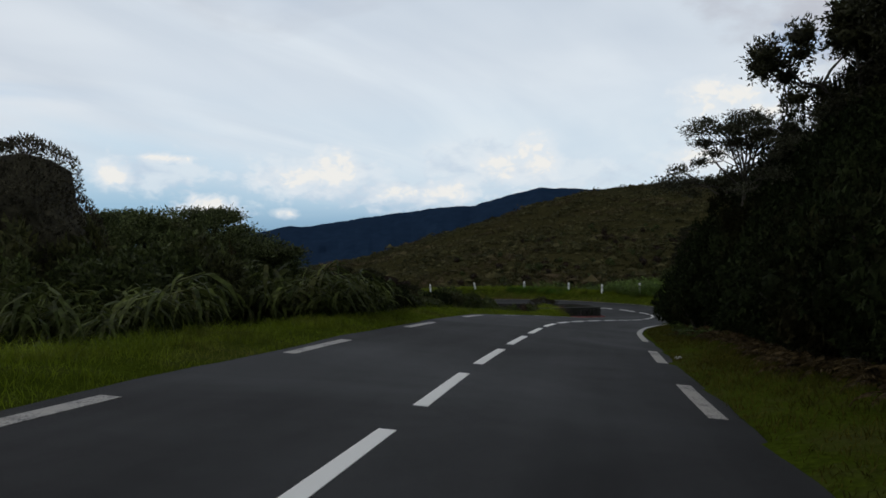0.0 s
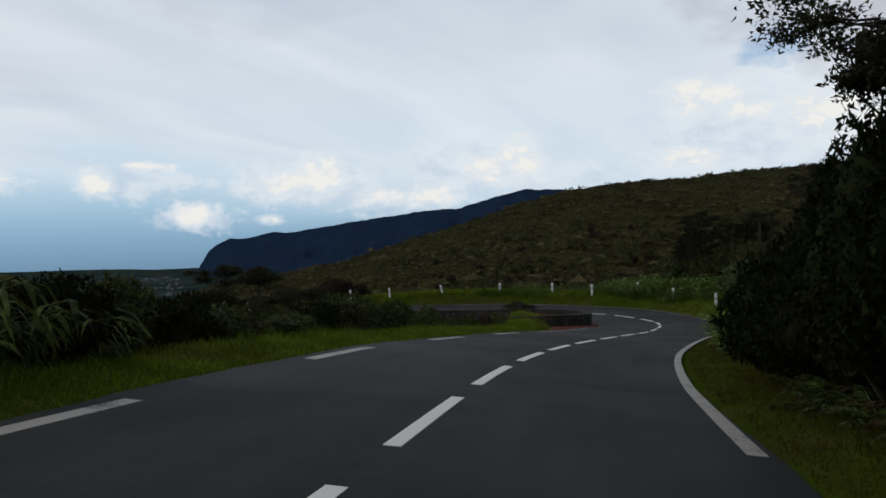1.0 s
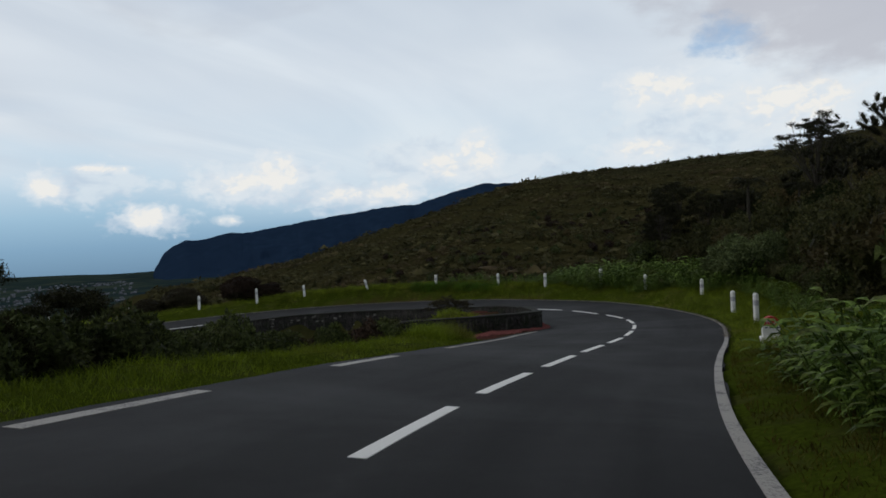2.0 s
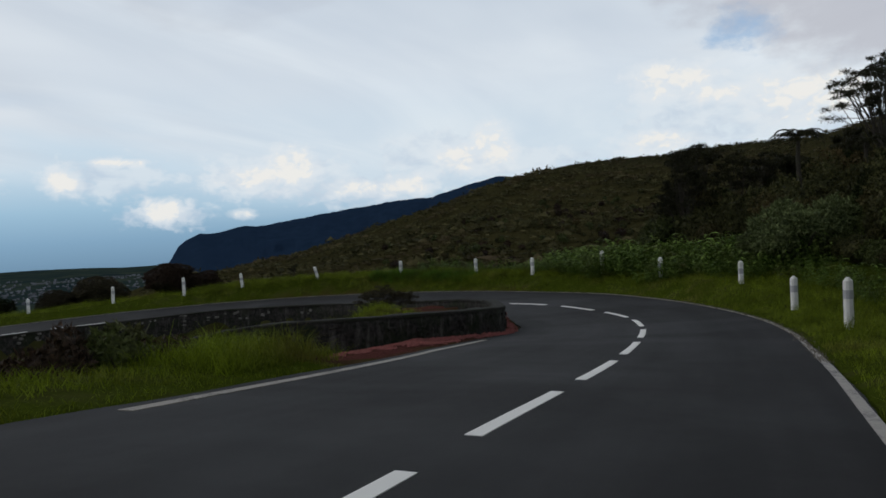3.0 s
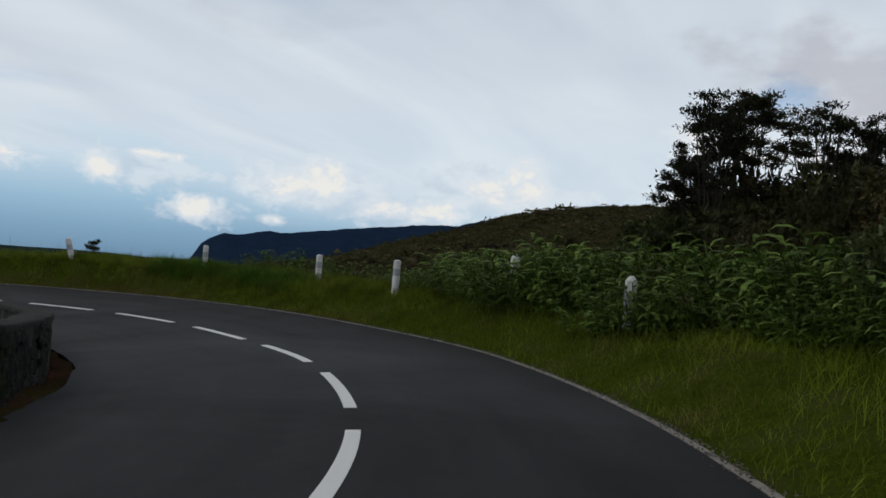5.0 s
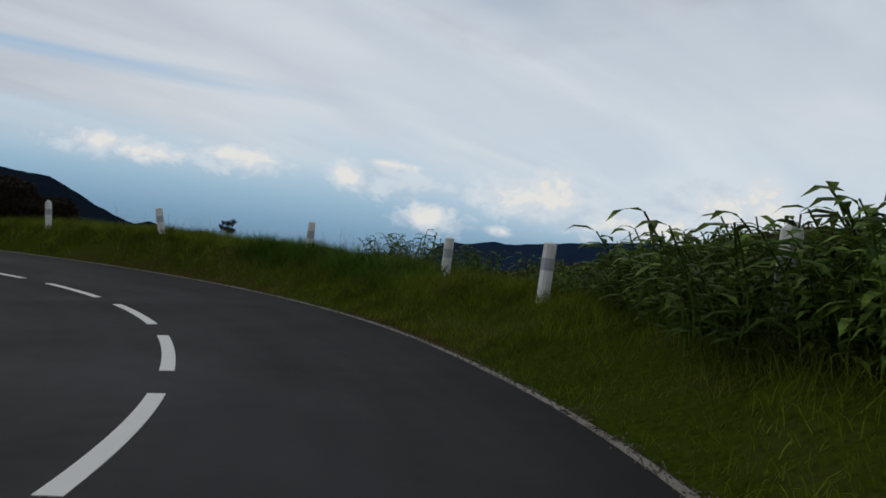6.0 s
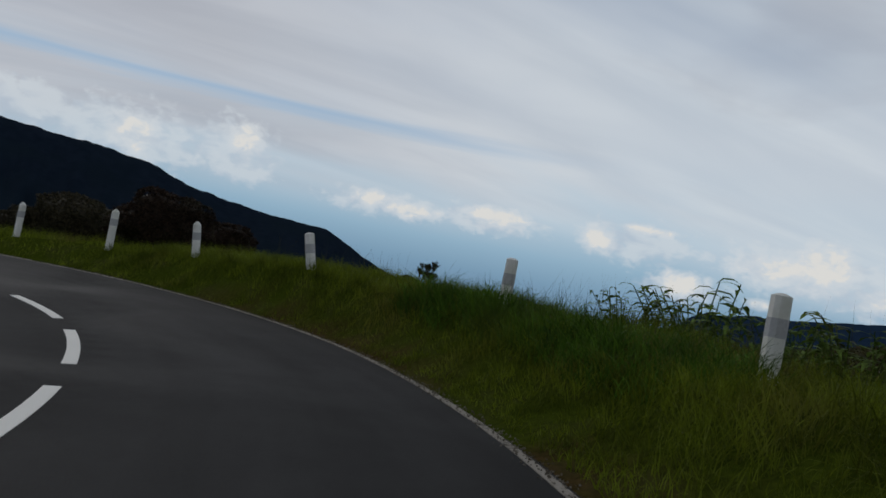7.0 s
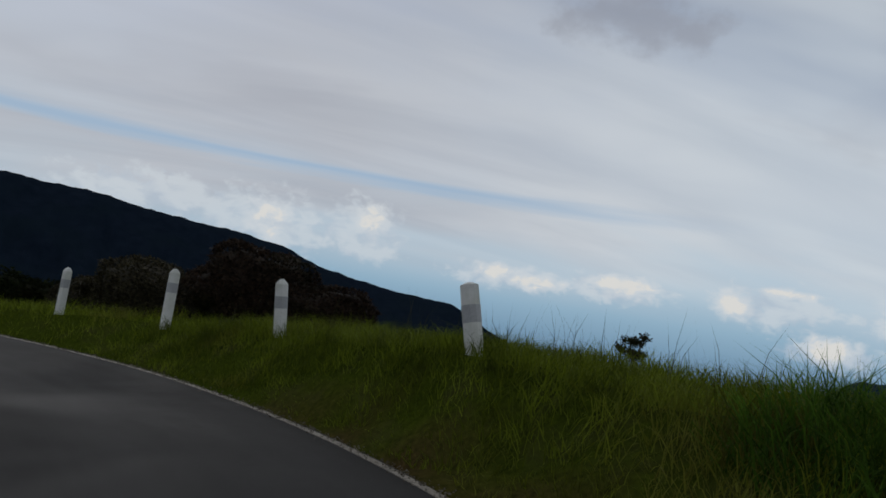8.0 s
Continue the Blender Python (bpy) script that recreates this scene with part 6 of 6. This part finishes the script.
# ---------------------------------------------------------------- stuff: what nobody could count
def scrub_cover():
    """Bushes over the hill beyond the bend, as loose leafy heaps."""
    r = np.random.default_rng(90)
    n = 23000
    az = r.uniform(-19, 50, n)
    rad = 78 + 467 * r.uniform(0, 1, n) ** 0.85
    x, y = EYE0[0] + rad * np.sin(np.radians(az)), EYE0[1] + rad * np.cos(np.radians(az))
    s, d, i = nearest(x, y)
    keep = (np.abs(d) > 22) & (y > 70) & (fbm(x / 9, y / 9, 61, 3) > -0.9)
    x, y, rad = x[keep], y[keep], rad[keep]
    m = len(x)
    size = (0.5 + 1.5 * r.uniform(0, 1, m) ** 3) * (1 + 0.8 * (r.uniform(0, 1, m) > 0.96)) * (1 + 0.35 * fbm(x / 14, y / 14, 63, 2)) * np.interp(rad, (80, 300, 500), (1.0, 1.25, 1.4))
    tall = r.uniform(0.65, 1.35, m)
    base = np.stack([x, y, sheet_height(x, y)], 1)
    bm = bmesh.new()
    bmesh.ops.create_icosphere(bm, subdivisions=1, radius=1)
    iv, jf = np.array([q.co for q in bm.verts]), np.array([[q.index for q in p.verts] for p in bm.faces])
    bm.free()
    low = iv[:, 2] > -0.4
    back = np.cumsum(low) - 1
    jf = back[jf[low[jf].all(1)]]
    iv = iv[low]
    stretch = np.stack([1.05 * size, 1.05 * size, 0.75 * size * tall], 1)
    lump = iv[None] * r.uniform(0.4, 0.8, (m, len(iv), 1)) * stretch[:, None] + base[:, None] + np.array((0, 0, 0.15)) * size[:, None, None]
    lf = (jf[None] + (np.arange(m) * len(iv))[:, None, None]).reshape(-1, 3)
    # ragged leafy sprays standing off them
    k = 14
    bb, sz, st = np.repeat(base, k, 0), np.repeat(size, k), np.repeat(stretch, k, 0)
    off = unit(r.normal(size=(len(bb), 3)))
    off[:, 2] = np.abs(off[:, 2])
    pos = bb + off * st * r.uniform(0.6, 1.0, (len(bb), 1))
    v, f = leaf_points(r, pos, off + r.normal(size=off.shape) * 0.8, sz * r.uniform(0.18, 0.45, len(sz)), sz * r.uniform(0.14, 0.3, len(sz)))
    lv = lump.reshape(-1, 3)
    return tagged(new("hillside_scrub", mesh_of("hillside_scrub", np.concatenate([lv, v]), np.concatenate([lf, f + len(lv)]), M_HILL)), "dark brown and green scrub covering the hillside", "scrub", kind="stuff")


scrub_cover()


def blades(r, x, y, z, ln, wide, lean=0.45):
    n = len(x)
    base = np.stack([x, y, z - 0.02], 1)
    t = r.uniform(0, 6.28, n)
    side = np.stack([np.cos(t), np.sin(t), 0 * t], 1)
    w = (wide * r.uniform(0.6, 1.2, n))[:, None]
    way = np.stack([r.normal(size=n) * lean, r.normal(size=n) * lean, np.ones(n)], 1)
    mid = base + way * (ln * 0.55)[:, None]
    tip = base + way * ln[:, None] + np.stack([way[:, 0] * ln * 0.5, way[:, 1] * ln * 0.5, -0.2 * ln * np.abs(way[:, :2]).sum(1)], 1)
    v = np.stack([base - side * w, base + side * w, mid + side * w * 0.7, mid - side * w * 0.7, tip], 1).reshape(-1, 3)
    k = np.arange(n)[:, None] * 5
    return v, np.concatenate([k + (0, 1, 2), k + (0, 2, 3), k + (3, 2, 4)])


def verge(name, label, s_lo, s_hi, sign, e_lo, e_hi, density, low, high, mat, seed, clump=0.5, lean=0.45, wide=0.006):
    r = np.random.default_rng(seed)
    n = int((s_hi - s_lo) * (e_hi - e_lo) * density)
    s, e = r.uniform(s_lo, s_hi, n), e_lo + (e_hi - e_lo) * r.uniform(0, 1, n)
    w = np.interp(s, SS, RIGHT_W if sign > 0 else LEFT_W)
    p = road_point(s, sign * (w + 0.2 + e))
    x, y = p[:, 0], p[:, 1]
    ss, d, i = nearest(x, y)
    beyond = np.abs(d) - np.where(d > 0, RIGHT_W[i], LEFT_W[i])
    tuft = fbm(x * 1.6, y * 1.6, seed, 3)
    keep = (beyond > 0.12) & (tuft > -clump - r.uniform(0, 0.8, n))
    x, y, e, tuft = x[keep], y[keep], e[keep], tuft[keep]
    z = height(x, y)
    grow = (0.45 + 0.55 * smooth01(e, 0.0, 1.4)) * (1 + 0.45 * tuft)
    v, f = blades(r, x, y, z, r.uniform(low, high, len(x)) * np.clip(grow, 0.3, 1.8), wide, lean)
    return tagged(new(name, mesh_of(name, v.reshape(-1, 3), f, mat)), label, "grass", kind="stuff")


verge("verge_grass", "long green grass on the bank outside the bend", 36, 70, 1, 0.0, 4.2, 240, 0.12, 0.36, M_GRASS, 51)
verge("verge_grass", "green grass on the bank beside the lower road", 92, 106, 1, 0.0, 4.2, 120, 0.12, 0.36, M_GRASS, 58)
verge("verge_grass", "thick green grass on the lip near the posts", 70, 92, 1, 0.12, 4.2, 660, 0.12, 0.38, M_GRASS, 52)
verge("verge_grass", "short green grass along the cut slope", -12, 36, 1, 0.0, 1.9, 360, 0.06, 0.2, M_OLIVE_SHADE_GRASS, 53)
verge("verge_grass", "bright green grass verge", -12, 40.2, -1, 0.0, 2.3, 330, 0.08, 0.24, M_LUSH_GRASS, 54)
verge("verge_grass", "longer green grass on the bank under the bushes", -8, 2.5, -1, 2.2, 7.0, 240, 0.12, 0.34, M_LUSH_GRASS, 61)
verge("bed_grass", "rough grass in the walled bed", 46, 58, -1, 3.0, 7.0, 160, 0.12, 0.32, M_GRASS, 55)
verge("tall_grass", "tall rank grass on the mound by the parapet", 37.4, 41.2, -1, 0.6, 3.4, 420, 0.24, 0.52, M_LUSH_GRASS, 57)
verge("tall_grass", "rank dark green grass before the posts", 75.5, 81.5, 1, 1.0, 2.5, 520, 0.3, 0.55, M_RANK_GRASS, 60, 0.1, 0.5, 0.008)
verge("dry_stalks", "tall dry seeding grass stalks on the lip", 72, 92, 1, 1.8, 4.2, 9, 0.4, 0.8, M_STALK, 56, 0.2, 0.13, 0.0035)
verge("dry_stalks", "clump of tall dry seeding grass stalks on the lip", 76.5, 79.5, 1, 1.5, 4.2, 26, 0.4, 0.78, M_STALK, 59, 0.2, 0.1, 0.0035)


def scoria_strip():
    """Red gravel washed along the foot of the parapet."""
    r = np.random.default_rng(70)
    n = 20000
    k = r.uniform(0, 1, n) * 47
    line = WALL[:50]
    i = np.clip(k.astype(int), 0, len(line) - 2)
    p = line[i] + (line[i + 1] - line[i]) * (k - i)[:, None]
    t = unit((line[i + 1] - line[i])[:, :2])
    out = np.stack([t[:, 1], -t[:, 0]], 1)
    q = 0.25 + 2.9 * r.uniform(0, 1, n) ** 1.5
    x, y = p[:, 0] + out[:, 0] * q, p[:, 1] + out[:, 1] * q
    s, d, j = nearest(x, y)
    keep = (np.abs(d) > LEFT_W[j] + 0.02) & (x > 4.4) & (r.uniform(0, 1, n) < np.interp(x, (5, 7.5), (0.3, 1.0))) & (q < np.interp(x, (8.5, 10.0, 11.5), (3.2, 1.9, 0.6))) & (fbm(x * 1.2, y * 1.2, 8) > -0.85 + 0.3 * q)
    x, y = x[keep], y[keep]
    dd, jj = d[keep], j[keep]
    lie = np.maximum(height(x, y), sheet_height(x, y))
    z = np.where(np.abs(dd) < LEFT_W[jj] + 0.34, np.maximum(lie, MID[jj, 2] + BANK[jj] * dd), lie)
    size = r.uniform(0.014, 0.045, len(x))
    o = np.array(((1, 0, 0), (-1, 0, 0), (0, 1, 0), (0, -1, 0), (0, 0, 1), (0, 0, -0.6)), float)
    v = np.stack([x, y, z + 0.015], 1)[:, None] + (o[None] * r.uniform(0.6, 1.2, (len(x), 6, 1)) + r.normal(size=(len(x), 6, 3)) * 0.15) * size[:, None, None]
    a = np.arange(len(x))[:, None] * 6
    f = np.concatenate([a + t for t in ((0, 2, 4), (2, 1, 4), (1, 3, 4), (3, 0, 4), (2, 0, 5), (1, 2, 5), (3, 1, 5), (0, 3, 5))])
    return tagged(new("scoria_gravel", mesh_of("scoria_gravel", v.reshape(-1, 3), f, M_SCORIA)), "red volcanic gravel along the foot of the parapet", "gravel", kind="stuff")


scoria_strip()


def edge_chippings():
    """Loose pale chippings along the outer edge of the bend."""
    r = np.random.default_rng(71)
    n = 5500
    s = r.uniform(42, 104, n)
    p = road_point(s, np.interp(s, SS, RIGHT_W) + 0.05 + r.normal(size=n) * 0.06)
    size = r.uniform(0.005, 0.015, n)
    o = np.array(((1, 0, 0), (-1, 0, 0), (0, 1, 0), (0, -1, 0), (0, 0, 1), (0, 0, -0.6)), float)
    v = (p + np.array((0, 0, 0.012)))[:, None] + (o[None] * r.uniform(0.6, 1.3, (n, 6, 1)) + r.normal(size=(n, 6, 3)) * 0.2) * size[:, None, None]
    a = np.arange(n)[:, None] * 6
    f = np.concatenate([a + t for t in ((0, 2, 4), (2, 1, 4), (1, 3, 4), (3, 0, 4), (2, 0, 5), (1, 2, 5), (3, 1, 5), (0, 3, 5))])
    return tagged(new("road_chippings", mesh_of("road_chippings", v.reshape(-1, 3), f, M_CHIPS)), "pale loose chippings along the road's worn edge", "gravel", kind="stuff")


edge_chippings()


def town():
    """Pale houses of a town far down on the plain."""
    r = np.random.default_rng(33)
    az, rad = r.uniform(-34, -19.5, 520), 1700 + 1700 * r.uniform(0, 1, 520)
    x, y = EYE0[0] + rad * np.sin(np.radians(az)), EYE0[1] + rad * np.cos(np.radians(az))
    keep = fbm(x / 160, y / 160, 14) > -0.25
    x, y = x[keep], y[keep]
    z = sheet_height(x, y)
    w, l, h, t = r.uniform(4, 7, len(x)), r.uniform(5, 10, len(x)), r.uniform(2.5, 5, len(x)), r.uniform(0, 3.14, len(x))
    box = np.array([(-1, -1, 0), (1, -1, 0), (1, 1, 0), (-1, 1, 0), (-1, -1, 0.7), (1, -1, 0.7), (1, 1, 0.7), (-1, 1, 0.7), (0, -1, 1), (0, 1, 1)], float)
    bx = box[None, :, 0] * w[:, None] / 2
    by = box[None, :, 1] * l[:, None] / 2
    v = np.stack([x[:, None] + bx * np.cos(t)[:, None] - by * np.sin(t)[:, None], y[:, None] + bx * np.sin(t)[:, None] + by * np.cos(t)[:, None], z[:, None] + box[None, :, 2] * h[:, None] - (box[None, :, 2] == 0) * 2], 2)
    faces = []
    for k in range(len(x)):
        faces += [[10 * k + i for i in q] for q in ((0, 1, 5, 4), (1, 2, 6, 5), (2, 3, 7, 6), (3, 0, 4, 7), (4, 5, 8), (6, 7, 9), (5, 6, 9, 8), (7, 4, 8, 9))]
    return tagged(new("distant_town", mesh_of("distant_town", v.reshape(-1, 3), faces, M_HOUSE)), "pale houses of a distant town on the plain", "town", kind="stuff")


town()


def litter(s, d, size, seed):
    """A crumpled scrap of paper lying on the verge."""
    r = np.random.default_rng(seed)
    x, y = beside(s, d)
    z = float(sheet_height(np.array([x]), np.array([y]))[0])
    bm = bmesh.new()
    bmesh.ops.create_grid(bm, x_segments=7, y_segments=5, size=0.5)
    for q in bm.verts:
        q.co = Vector((q.co.x * size, q.co.y * size * 0.6, abs(r.normal()) * size * 0.16))
    bmesh.ops.solidify(bm, geom=bm.faces[:], thickness=0.004)
    me = bpy.data.meshes.new("litter_scrap")
    bm.to_mesh(me)
    bm.free()
    me.materials.append(M_PAPER)
    ob = tagged(new("litter_scrap", me), "crumpled scrap of white paper on the grass verge", "litter")
    ob.matrix_world = pose(x, y, z + 0.03, 0, 0, 40 * seed)
    return ob


litter(4.32, 3.36, 0.15, 1)
litter(15.72, -3.16, 0.18, 2)
